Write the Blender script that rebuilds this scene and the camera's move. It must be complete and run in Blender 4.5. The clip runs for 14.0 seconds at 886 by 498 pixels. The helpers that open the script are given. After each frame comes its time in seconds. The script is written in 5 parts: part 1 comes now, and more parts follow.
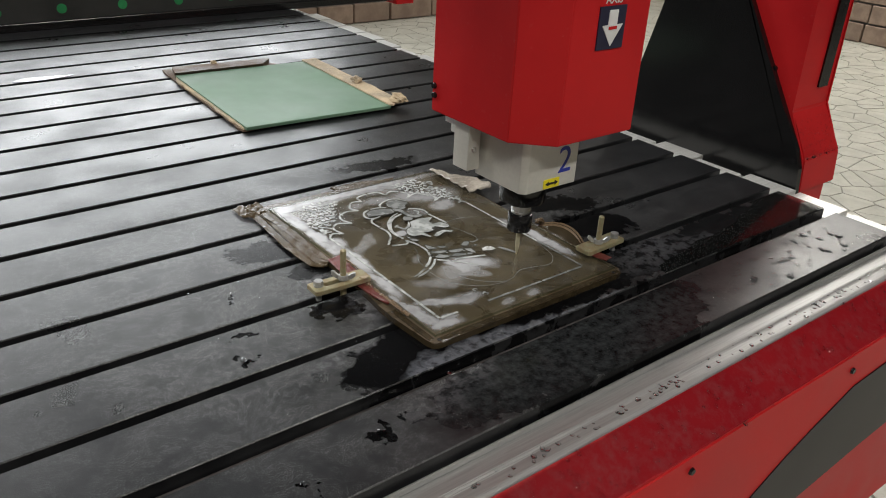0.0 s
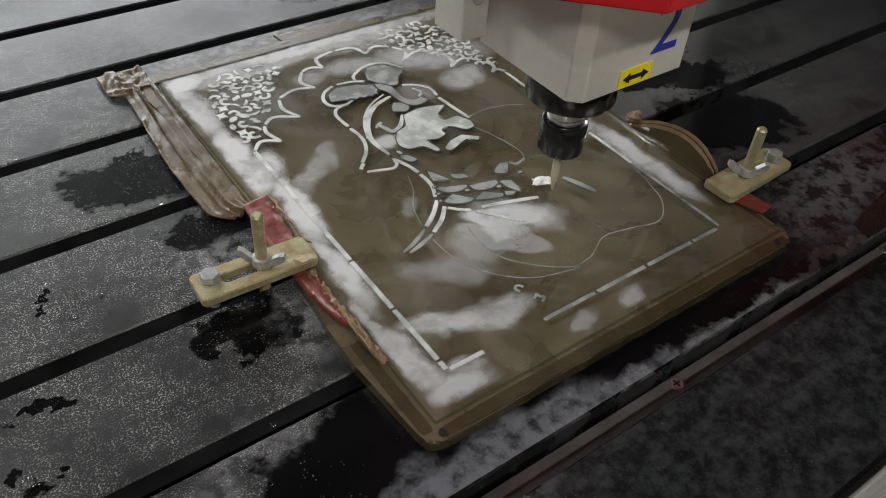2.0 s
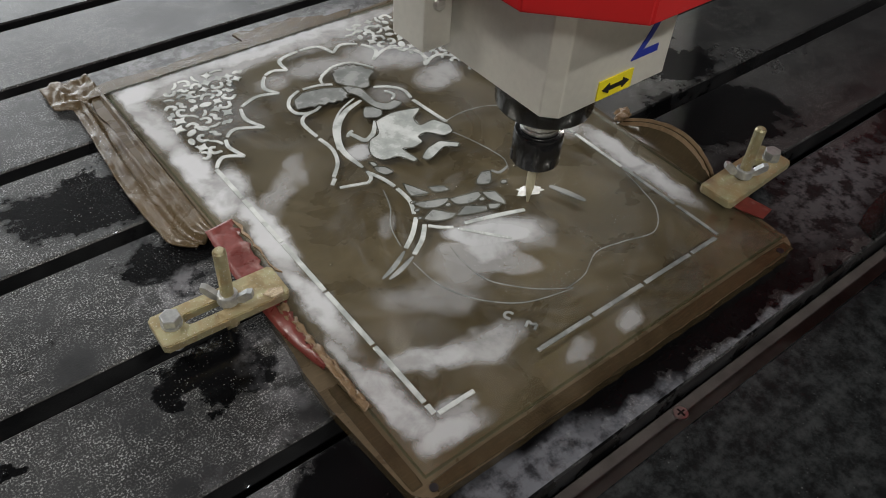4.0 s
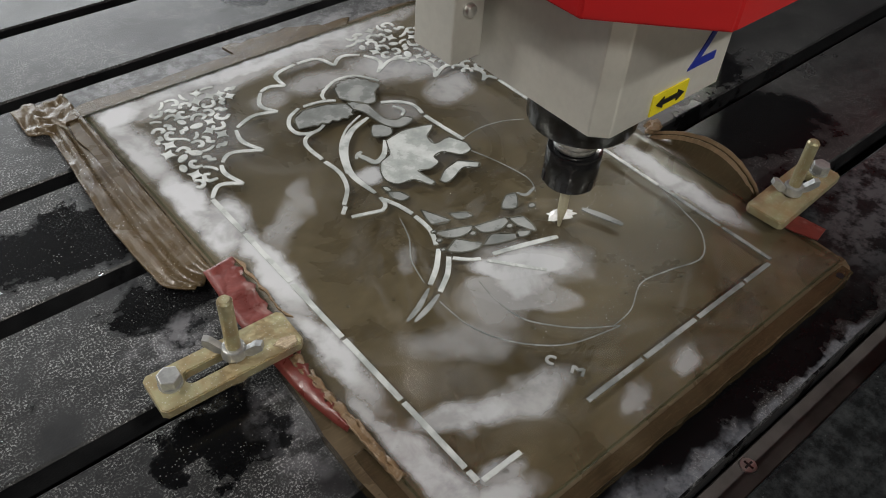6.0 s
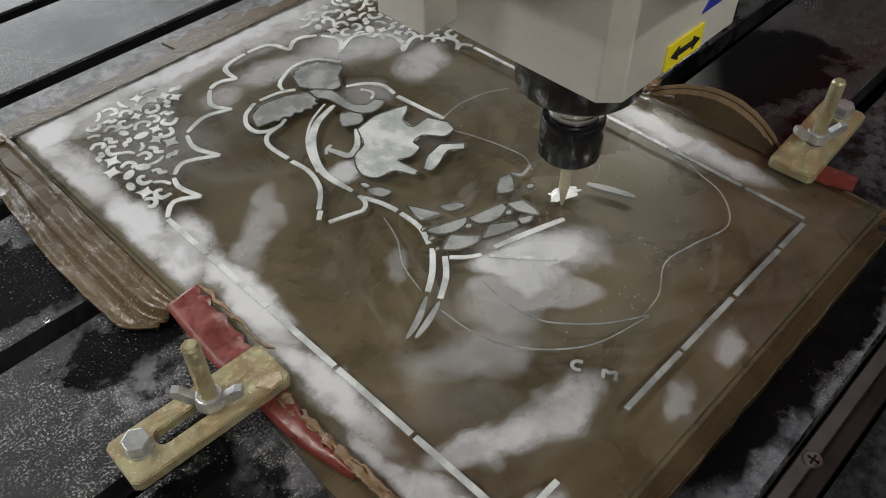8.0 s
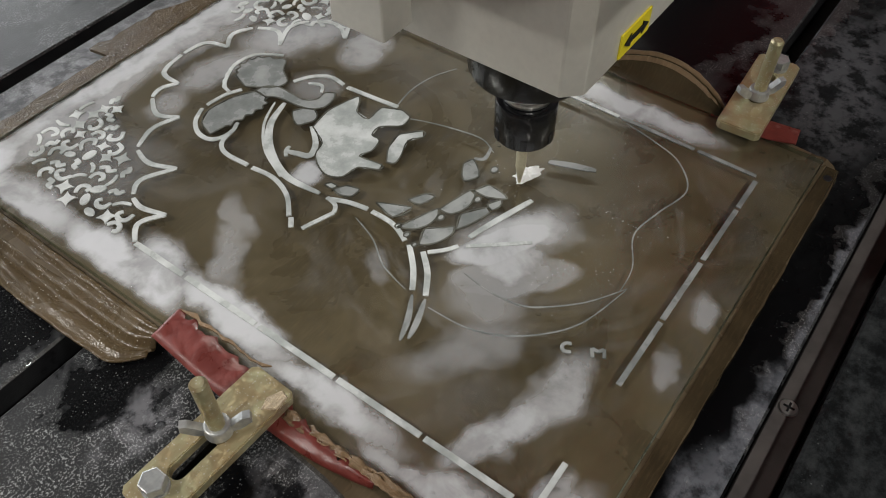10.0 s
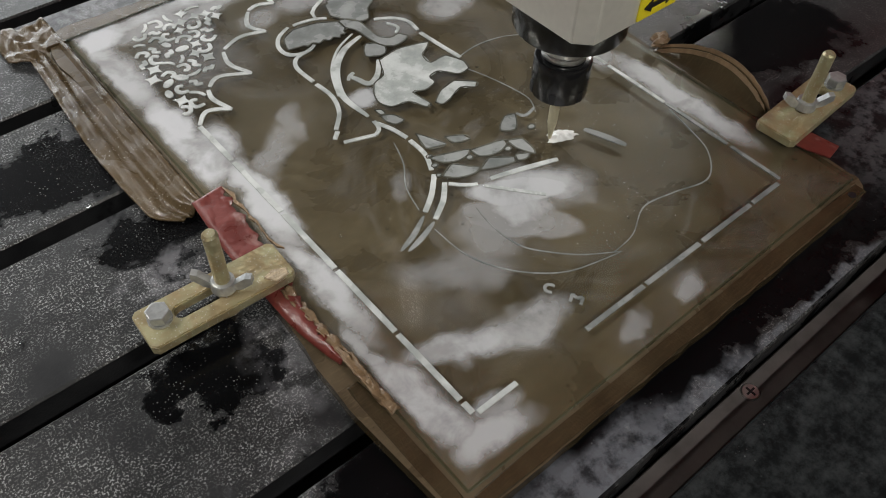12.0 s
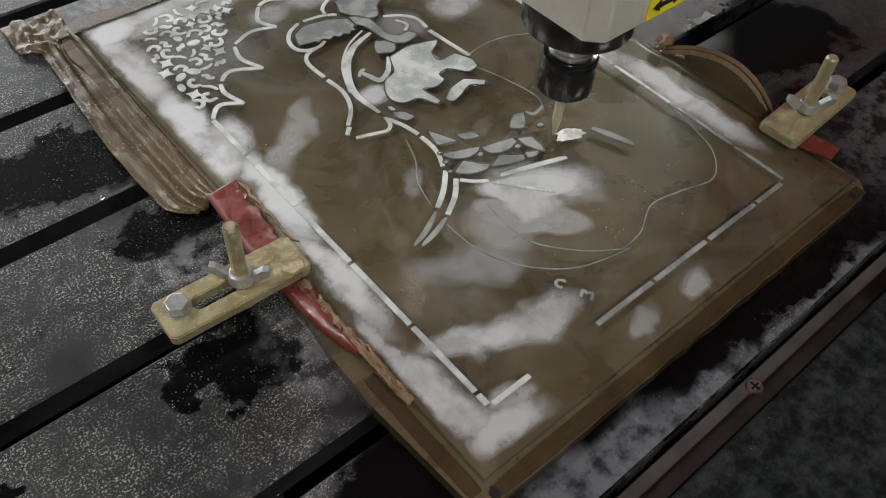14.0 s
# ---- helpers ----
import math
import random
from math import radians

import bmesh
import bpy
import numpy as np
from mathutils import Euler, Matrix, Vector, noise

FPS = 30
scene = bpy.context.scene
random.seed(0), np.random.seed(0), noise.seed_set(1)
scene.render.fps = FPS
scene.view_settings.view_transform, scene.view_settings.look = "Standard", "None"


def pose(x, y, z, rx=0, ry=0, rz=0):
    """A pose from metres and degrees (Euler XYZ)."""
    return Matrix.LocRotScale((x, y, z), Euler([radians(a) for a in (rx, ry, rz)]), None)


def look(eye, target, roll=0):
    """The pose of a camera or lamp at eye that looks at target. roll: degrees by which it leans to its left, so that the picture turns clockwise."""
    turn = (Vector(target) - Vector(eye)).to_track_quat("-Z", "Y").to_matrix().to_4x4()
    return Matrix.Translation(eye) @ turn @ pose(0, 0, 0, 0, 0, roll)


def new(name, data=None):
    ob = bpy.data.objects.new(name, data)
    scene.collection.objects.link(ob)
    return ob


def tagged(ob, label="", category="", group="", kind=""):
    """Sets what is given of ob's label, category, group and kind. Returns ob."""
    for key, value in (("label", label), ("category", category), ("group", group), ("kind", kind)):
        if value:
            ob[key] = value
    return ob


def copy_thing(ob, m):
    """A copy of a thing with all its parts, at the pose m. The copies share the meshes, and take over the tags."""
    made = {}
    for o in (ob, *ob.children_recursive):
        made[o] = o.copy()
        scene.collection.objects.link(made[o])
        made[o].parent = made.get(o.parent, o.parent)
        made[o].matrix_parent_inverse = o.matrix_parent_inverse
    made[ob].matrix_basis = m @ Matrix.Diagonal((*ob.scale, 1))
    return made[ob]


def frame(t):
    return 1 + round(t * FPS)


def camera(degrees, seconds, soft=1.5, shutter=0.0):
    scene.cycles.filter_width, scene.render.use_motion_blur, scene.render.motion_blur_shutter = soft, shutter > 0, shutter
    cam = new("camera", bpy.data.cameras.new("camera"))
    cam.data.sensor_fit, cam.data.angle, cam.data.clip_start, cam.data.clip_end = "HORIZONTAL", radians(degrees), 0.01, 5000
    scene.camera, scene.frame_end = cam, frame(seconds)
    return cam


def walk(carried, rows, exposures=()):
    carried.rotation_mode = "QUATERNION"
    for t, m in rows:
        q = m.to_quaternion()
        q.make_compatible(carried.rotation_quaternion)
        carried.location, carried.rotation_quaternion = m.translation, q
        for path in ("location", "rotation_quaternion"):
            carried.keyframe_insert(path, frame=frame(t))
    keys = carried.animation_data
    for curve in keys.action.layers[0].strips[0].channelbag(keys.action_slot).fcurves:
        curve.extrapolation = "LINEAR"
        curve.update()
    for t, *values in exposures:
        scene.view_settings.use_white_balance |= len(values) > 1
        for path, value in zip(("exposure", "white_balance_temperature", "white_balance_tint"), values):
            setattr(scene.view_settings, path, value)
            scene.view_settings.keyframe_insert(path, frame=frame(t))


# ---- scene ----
# camera
cam = camera(57.3, 14.0, soft=1.0)
PATH = [
    (0, (0.035, 0.046, 0.473), (1.161, 1.429, -0.431), 3.1),
    (0.5, (0.179, 0.13, 0.46), (1.208, 1.534, -0.526), 2.6),
    (1, (0.242, 0.199, 0.428), (1.171, 1.589, -0.67), 2.6),
    (1.5, (0.288, 0.304, 0.384), (1.173, 1.577, -0.879), 2.7),
    (2, (0.329, 0.413, 0.351), (1.248, 1.566, -1.0), 4.5),
    (2.5, (0.348, 0.436, 0.349), (1.251, 1.55, -1.045), 4.1),
    (3, (0.359, 0.443, 0.347), (1.27, 1.542, -1.053), 4.0),
    (3.2, (0.358, 0.447, 0.348), (1.283, 1.534, -1.053), 4.4),
    (5.5, (0.355, 0.479, 0.338), (1.306, 1.546, -1.061), 4.1),
    (6, (0.367, 0.508, 0.323), (1.347, 1.556, -1.07), 4.2),
    (6.5, (0.383, 0.525, 0.309), (1.385, 1.526, -1.103), 2.3),
    (7, (0.392, 0.535, 0.298), (1.392, 1.523, -1.125), 1.5),
    (7.5, (0.392, 0.542, 0.298), (1.387, 1.534, -1.125), 1.2),
    (8, (0.395, 0.549, 0.294), (1.379, 1.524, -1.149), -0.5),
    (8.2, (0.399, 0.559, 0.298), (1.381, 1.502, -1.167), -3.1),
    (10.3, (0.387, 0.579, 0.316), (1.43, 1.323, -1.221), 0.5),
    (10.5, (0.386, 0.574, 0.317), (1.393, 1.376, -1.213), 4.3),
    (11, (0.394, 0.558, 0.34), (1.307, 1.495, -1.173), 7.8),
    (11.5, (0.391, 0.529, 0.329), (1.263, 1.523, -1.171), 4.1),
    (12, (0.383, 0.512, 0.318), (1.243, 1.461, -1.218), 2.6),
    (12.5, (0.371, 0.512, 0.317), (1.242, 1.438, -1.227), 3.6),
    (13, (0.369, 0.512, 0.319), (1.247, 1.435, -1.222), 4.1),
    (13.5, (0.37, 0.512, 0.32), (1.252, 1.431, -1.221), 4.4),
    (14, (0.369, 0.517, 0.322), (1.254, 1.438, -1.217), 4.5),
]
walk(cam, [(t, look(eye, target, roll)) for t, eye, target, roll in PATH],
     exposures=[(0, 0.0), (14, 0.0)])

# world: a closed hall, only a faint sky behind it
world = bpy.data.worlds.new("world")
scene.world = world
world.use_nodes = True
world.node_tree.nodes["Background"].inputs[0].default_value = (0.6, 0.7, 0.8, 1)
world.node_tree.nodes["Background"].inputs[1].default_value = 0.05

# the plan, in metres; the table top is z = 0, the hall floor lies below it
FLOOR = -0.82
CEILING = 3.2
ROOM = (-4.2, 6.7, -4.0, 5.4)          # x0, x1, y0, y1
SLAT_PITCH, SLOT, SLOT_Y = 0.0945, 0.012, 0.5575
SLAT_END, SLAT_START, SLAT_THICK = 1.20, -0.95, 0.02
GLASS = (0.482, 0.600, 0.280, 0.376)   # x, y, width, length
GLASS_LOW, GLASS_TOP = 0.0080, 0.011

# unseen fluorescent fixtures, added under the ceiling to light the work (x, y, turn, watts)
FILL_FIXTURES = [(1.7, -2.0, 0, 60), (5.6, 2.6, 90, 185), (-1.7, -1.9, 0, 92), (-1.5, 2.5, 90, 98)]
# an unseen window, added as the bright source mirrored by the far slats
ADDED_WINDOW = (-1.7, 3.2, 0.20, 2.45)      # x0, x1, z0, z1 in the north wall
ADDED_WINDOW_WATTS = 186


# ---------------------------------------------------------------- helpers
def link(a, b):
    return b.id_data.links.new(a, b)


class Nodes:
    """A small writer of node trees."""

    def __init__(self, name):
        self.mat = bpy.data.materials.new(name)
        self.mat.use_nodes = True
        self.tree = self.mat.node_tree
        self.bsdf = self.tree.nodes["Principled BSDF"]
        self.out = self.tree.nodes["Material Output"]

    def add(self, kind, **values):
        n = self.tree.nodes.new(kind)
        for key, value in values.items():
            if key == "op":
                n.operation = value
            elif key == "blend":
                n.blend_type = value
        return n

    def put(self, socket, value):
        if isinstance(value, bpy.types.NodeSocket):
            link(value, socket)
        elif isinstance(value, (tuple, list)) and len(value) == 3 and socket.type == "RGBA":
            socket.default_value = (*value, 1)
        else:
            socket.default_value = value

    def math(self, op, a, b=0.0, c=0.0, clamp=False):
        n = self.add("ShaderNodeMath", op=op)
        n.use_clamp = clamp
        for k, v in enumerate((a, b, c)):
            self.put(n.inputs[k], v)
        return n.outputs[0]

    def vmath(self, op, a, b):
        n = self.add("ShaderNodeVectorMath", op=op)
        self.put(n.inputs[0], a)
        self.put(n.inputs[1], b)
        return n.outputs[1] if op in ("LENGTH", "DOT_PRODUCT", "DISTANCE") else n.outputs[0]

    def place(self):
        return self.add("ShaderNodeNewGeometry").outputs["Position"]

    def local(self):
        return self.add("ShaderNodeTexCoord").outputs["Object"]

    def noise(self, at, scale, detail=3.0, rough=0.55, distort=0.0):
        n = self.add("ShaderNodeTexNoise")
        self.put(n.inputs["Vector"], at)
        for key, v in (("Scale", scale), ("Detail", detail), ("Roughness", rough), ("Distortion", distort)):
            n.inputs[key].default_value = v
        return n.outputs

    def scaled(self, at, sx, sy, sz):
        n = self.add("ShaderNodeMapping")
        self.put(n.inputs["Vector"], at)
        n.inputs["Scale"].default_value = (sx, sy, sz)
        return n.outputs[0]

    def ramp(self, value, lo, hi, a=0.0, b=1.0):
        n = self.add("ShaderNodeMapRange")
        n.interpolation_type = "SMOOTHSTEP"
        for k, v in enumerate((value, lo, hi, a, b)):
            self.put(n.inputs[k], v)
        return n.outputs[0]

    def mix(self, f, a, b, blend="MIX"):
        n = self.add("ShaderNodeMix")
        n.data_type = "RGBA"
        n.blend_type = blend
        self.put(n.inputs[0], f)
        self.put(n.inputs[6], a)
        self.put(n.inputs[7], b)
        return n.outputs[2]

    def bump(self, height, strength=0.3, distance=0.001):
        n = self.add("ShaderNodeBump")
        n.inputs["Strength"].default_value = strength
        n.inputs["Distance"].default_value = distance
        self.put(n.inputs["Height"], height)
        return n.outputs[0]

    def dots(self, at, scale, size, keep):
        """Round specks, one in some of the cells."""
        v = self.add("ShaderNodeTexVoronoi")
        self.put(v.inputs["Vector"], at)
        v.inputs["Scale"].default_value = scale
        pick = self.add("ShaderNodeSeparateColor")
        link(v.outputs["Color"], pick.inputs[0])
        big = self.math("MULTIPLY_ADD", pick.outputs[1], size * 0.6, size * 0.5)
        inside = self.ramp(self.math("SUBTRACT", big, v.outputs["Distance"]), 0.0, 0.10)
        return self.math("MULTIPLY", inside, self.math("LESS_THAN", pick.outputs[0], keep))

    def combine(self, value, scale=105.0):
        n = self.add("ShaderNodeCombineXYZ")
        self.put(n.inputs[2], self.math("MULTIPLY", value, scale))
        return n.outputs[0]

    def split(self, at):
        n = self.add("ShaderNodeSeparateXYZ")
        self.put(n.inputs[0], at)
        return n.outputs

    def random(self):
        return self.add("ShaderNodeObjectInfo").outputs["Random"]

    def patches(self, at, spots, soft, wobble, detail=4.0):
        """Largest of many soft ellipses (x, y, half-length, half-width, degrees, weight), with a ragged outline."""
        n1 = self.noise(at, 38.0, detail, 0.6)[1]
        shift = self.vmath("MULTIPLY", self.vmath("SUBTRACT", n1, (0.5, 0.5, 0.5)), (wobble, wobble, 0))
        at = self.vmath("ADD", at, shift)
        best = None
        for x, y, rx, ry, turn, weight in spots:
            m = self.add("ShaderNodeMapping")
            m.vector_type = "TEXTURE"
            self.put(m.inputs["Vector"], at)
            m.inputs["Location"].default_value = (x, y, 0)
            m.inputs["Rotation"].default_value = (0, 0, radians(turn))
            m.inputs["Scale"].default_value = (rx, ry, 1e6)
            d = self.vmath("LENGTH", m.outputs[0], (0, 0, 0))
            v = self.ramp(d, 1.0 + soft, 1.0 - soft, 0.0, weight)
            best = v if best is None else self.math("MAXIMUM", best, v)
        return best

    def set(self, **values):
        for key, v in values.items():
            self.put(self.bsdf.inputs[key.replace("_", " ").title().replace("Ior", "IOR")], v)
        return self.mat


def part(name, bm, material, parent=None, label=""):
    """Link a bmesh as one mesh object, under a thing or a part."""
    me = bpy.data.meshes.new(name)
    bmesh.ops.recalc_face_normals(bm, faces=bm.faces)
    bm.to_mesh(me)
    bm.free()
    me.materials.append(material)
    ob = new(name, me)
    if parent is not None:
        ob.parent = parent
    if label:
        ob["label"] = label
    return ob


def empty(name, m=None):
    ob = new(name)
    ob.empty_display_size = 0.05
    if m is not None:
        ob.matrix_basis = m
    return ob


def box(x0, x1, y0, y1, z0, z1, bevel=0.0, bm=None, segments=2):
    bm = bm or bmesh.new()
    made = bmesh.ops.create_cube(bm, size=1.0, matrix=Matrix.Translation(((x0 + x1) / 2, (y0 + y1) / 2, (z0 + z1) / 2)) @ Matrix.Diagonal((x1 - x0, y1 - y0, z1 - z0, 1)))
    if bevel:
        edges = list({e for v in made["verts"] for e in v.link_edges})
        bmesh.ops.bevel(bm, geom=edges, offset=bevel, segments=segments, affect="EDGES", profile=0.5)
    return bm


def tube(x, y, z0, z1, r0, r1=None, sides=32, bm=None, bevel=0.0):
    bm = bm or bmesh.new()
    made = bmesh.ops.create_cone(bm, cap_ends=True, segments=sides, radius1=r0, radius2=r0 if r1 is None else r1, depth=z1 - z0,
                                 matrix=Matrix.Translation((x, y, (z0 + z1) / 2)))
    if bevel:
        ends = [e for e in {e for v in made["verts"] for e in v.link_edges} if abs(e.verts[0].co.z - e.verts[1].co.z) < 1e-6]
        bmesh.ops.bevel(bm, geom=ends, offset=bevel, segments=2, affect="EDGES", profile=0.5)
    return bm


def smooth(ob, angle=35):
    for p in ob.data.polygons:
        p.use_smooth = True
    ob.data.set_sharp_from_angle(angle=radians(angle))
    return ob


def prism(points, z0, z1, bm=None, bevel=0.0):
    """A flat outline in x and y, given thickness."""
    bm = bm or bmesh.new()
    low = [bm.verts.new((x, y, z0)) for x, y in points]
    top = [bm.verts.new((x, y, z1)) for x, y in points]
    n = len(points)
    bm.faces.new(low[::-1])
    cap = bm.faces.new(top)
    for k in range(n):
        bm.faces.new((low[k], low[(k + 1) % n], top[(k + 1) % n], top[k]))
    if bevel:
        bmesh.ops.bevel(bm, geom=list(cap.edges), offset=bevel, segments=1, affect="EDGES")
    return bm


def prism_x(points, x0, x1, bevel=0.0):
    """An outline in y and z, drawn out along x."""
    bm = prism(points, 0, 1)
    bm.transform(Matrix(((0, 0, x1 - x0, x0), (1, 0, 0, 0), (0, 1, 0, 0), (0, 0, 0, 1))))
    if bevel:
        bmesh.ops.bevel(bm, geom=list(bm.edges), offset=bevel, segments=2, affect="EDGES")
    return bm


def prism_y(points, y0, y1):
    """An outline in x and z, drawn out along y."""
    bm = prism(points, 0, 1)
    bm.transform(Matrix(((1, 0, 0, 0), (0, 0, y1 - y0, y0), (0, 1, 0, 0), (0, 0, 0, 1))))
    return bm


def spline(points, steps=8, closed=False):
    """A smooth line through a few points."""
    p = [Vector(q) for q in points]
    n, out = len(p), []
    for k in range(n if closed else n - 1):
        a, b, c, d = (p[(k + j) % n] if closed else p[min(max(k + j, 0), n - 1)] for j in (-1, 0, 1, 2))
        for s in range(steps):
            t = s / steps
            out.append(0.5 * (2 * b + (c - a) * t + (2 * a - 5 * b + 4 * c - d) * t * t + (3 * b - a - 3 * c + d) * t ** 3))
    if not closed:
        out.append(p[-1])
    return out


def ribbon(points, width, taper=0.0, steps=6):
    """The outline of a stroke of a width along a smooth line; taper narrows its ends."""
    line = spline(points, steps) if len(points) > 2 else [Vector(q) for q in points]
    if len(line) == 2:
        line = [line[0].lerp(line[1], k / 6) for k in range(7)]
    left, right = [], []
    for k, q in enumerate(line):
        d = (line[min(k + 1, len(line) - 1)] - line[max(k - 1, 0)]).normalized()
        s = k / (len(line) - 1)
        w = width / 2 * (1 - taper * abs(2 * s - 1) ** 2)
        left.append((q.x - d.y * w, q.y + d.x * w))
        right.append((q.x + d.y * w, q.y - d.x * w))
    return left + right[::-1]


def rough_line(a, b, count, amount, rng):
    """Points from a to b with a torn edge."""
    a, b = Vector(a), Vector(b)
    side = Vector((-(b - a).y, (b - a).x)).normalized()
    return [tuple(a.lerp(b, k / count) + side * rng.uniform(-amount, amount)) for k in range(count)]


def text_mesh(name, body, size, depth, material, parent, m, label=""):
    cu = bpy.data.curves.new(name, "FONT")
    cu.body, cu.size, cu.extrude, cu.align_x, cu.align_y = body, size, depth, "CENTER", "CENTER"
    tmp = bpy.data.objects.new(name, cu)
    scene.collection.objects.link(tmp)
    dg = bpy.context.evaluated_depsgraph_get()
    me = bpy.data.meshes.new_from_object(tmp.evaluated_get(dg))
    bpy.data.objects.remove(tmp)
    me.transform(m)
    me.materials.clear()
    me.materials.append(material)
    ob = new(name, me)
    ob.parent = parent
    if label:
        ob["label"] = label
    return ob


# ---------------------------------------------------------------- materials
def plain(name, color, rough=0.5, metal=0.0, grain=0.15, scale=60.0, bump=0.15):
    m = Nodes(name)
    at = m.local()
    n = m.noise(at, scale, 4.0)[0]
    big = m.noise(at, scale / 9, 3.0)[0]
    f = m.math("MULTIPLY", m.math("ADD", n, big), 0.5)
    dark = tuple(c * (1 - grain) for c in color)
    light = tuple(min(1, c * (1 + grain)) for c in color)
    m.set(base_color=m.mix(m.ramp(f, 0.3, 0.7), dark, light), roughness=m.ramp(big, 0.3, 0.7, rough * 0.8, rough * 1.2), metallic=metal,
          normal=m.bump(n, bump, 0.0006))
    return m.mat


# wet spots on the slats: x, y, half-length, half-width, degrees, weight
WET = [
    (0.430, 0.605, 0.062, 0.036, 28, 1), (0.480, 0.585, 0.060, 0.030, 0, 1), (0.620, 0.590, 0.20, 0.022, 0, 1),
    (0.425, 0.880, 0.045, 0.026, -20, 0.9), (0.452, 0.810, 0.030, 0.024, 10, 0.9), (0.435, 0.717, 0.032, 0.020, 0, 1),
    (0.715, 1.060, 0.075, 0.020, -8, 0.9), (0.860, 0.790, 0.060, 0.026, -20, 1), (0.850, 0.715, 0.060, 0.040, -20, 1),
    (0.800, 0.620, 0.09, 0.045, 0, 1), (1.000, 0.605, 0.23, 0.040, 0, 1), (0.600, 0.505, 0.20, 0.050, 0, 1), (0.745, 0.508, 0.085, 0.045, 25, 1),
    (0.306, 0.680, 0.010, 0.007, 30, 1), (0.329, 0.730, 0.010, 0.006, 0, 1), (0.356, 0.514, 0.012, 0.009, 20, 1), (0.268, 0.495, 0.008, 0.006, 0, 1),
    (0.341, 0.794, 0.005, 0.004, 0, 1), (0.409, 0.512, 0.006, 0.008, 0, 1), (0.391, 0.520, 0.004, 0.005, 0, 1),
]
# whitish slurry dried or floating on the slats; the first two also paint a milky reflection
MILK = [(0.845, 0.616, 0.075, 0.030, 8, 0.24), (0.93, 0.60, 0.06, 0.02, -5, 0.18), (0.46, 0.535, 0.07, 0.02, 15, 0.2),
        (0.60, 1.005, 0.14, 0.016, -3, 0.6), (0.47, 0.70, 0.03, 0.02, 60, 0.4), (0.445, 0.785, 0.02, 0.012, 0, 0.5), (0.40, 0.640, 0.05, 0.012, 20, 0.3)]
# dense slurry caught along the edge of the slot before the glass
BANK = [(0.500, 0.566, 0.080, 0.020, 4, 1.0), (0.575, 0.564, 0.060, 0.011, 3, 0.95), (0.640, 0.563, 0.030, 0.006, 0, 0.8), (0.705, 0.566, 0.042, 0.0048, 1, 0.95), (0.45, 0.575, 0.03, 0.012, 30, 0.6)]


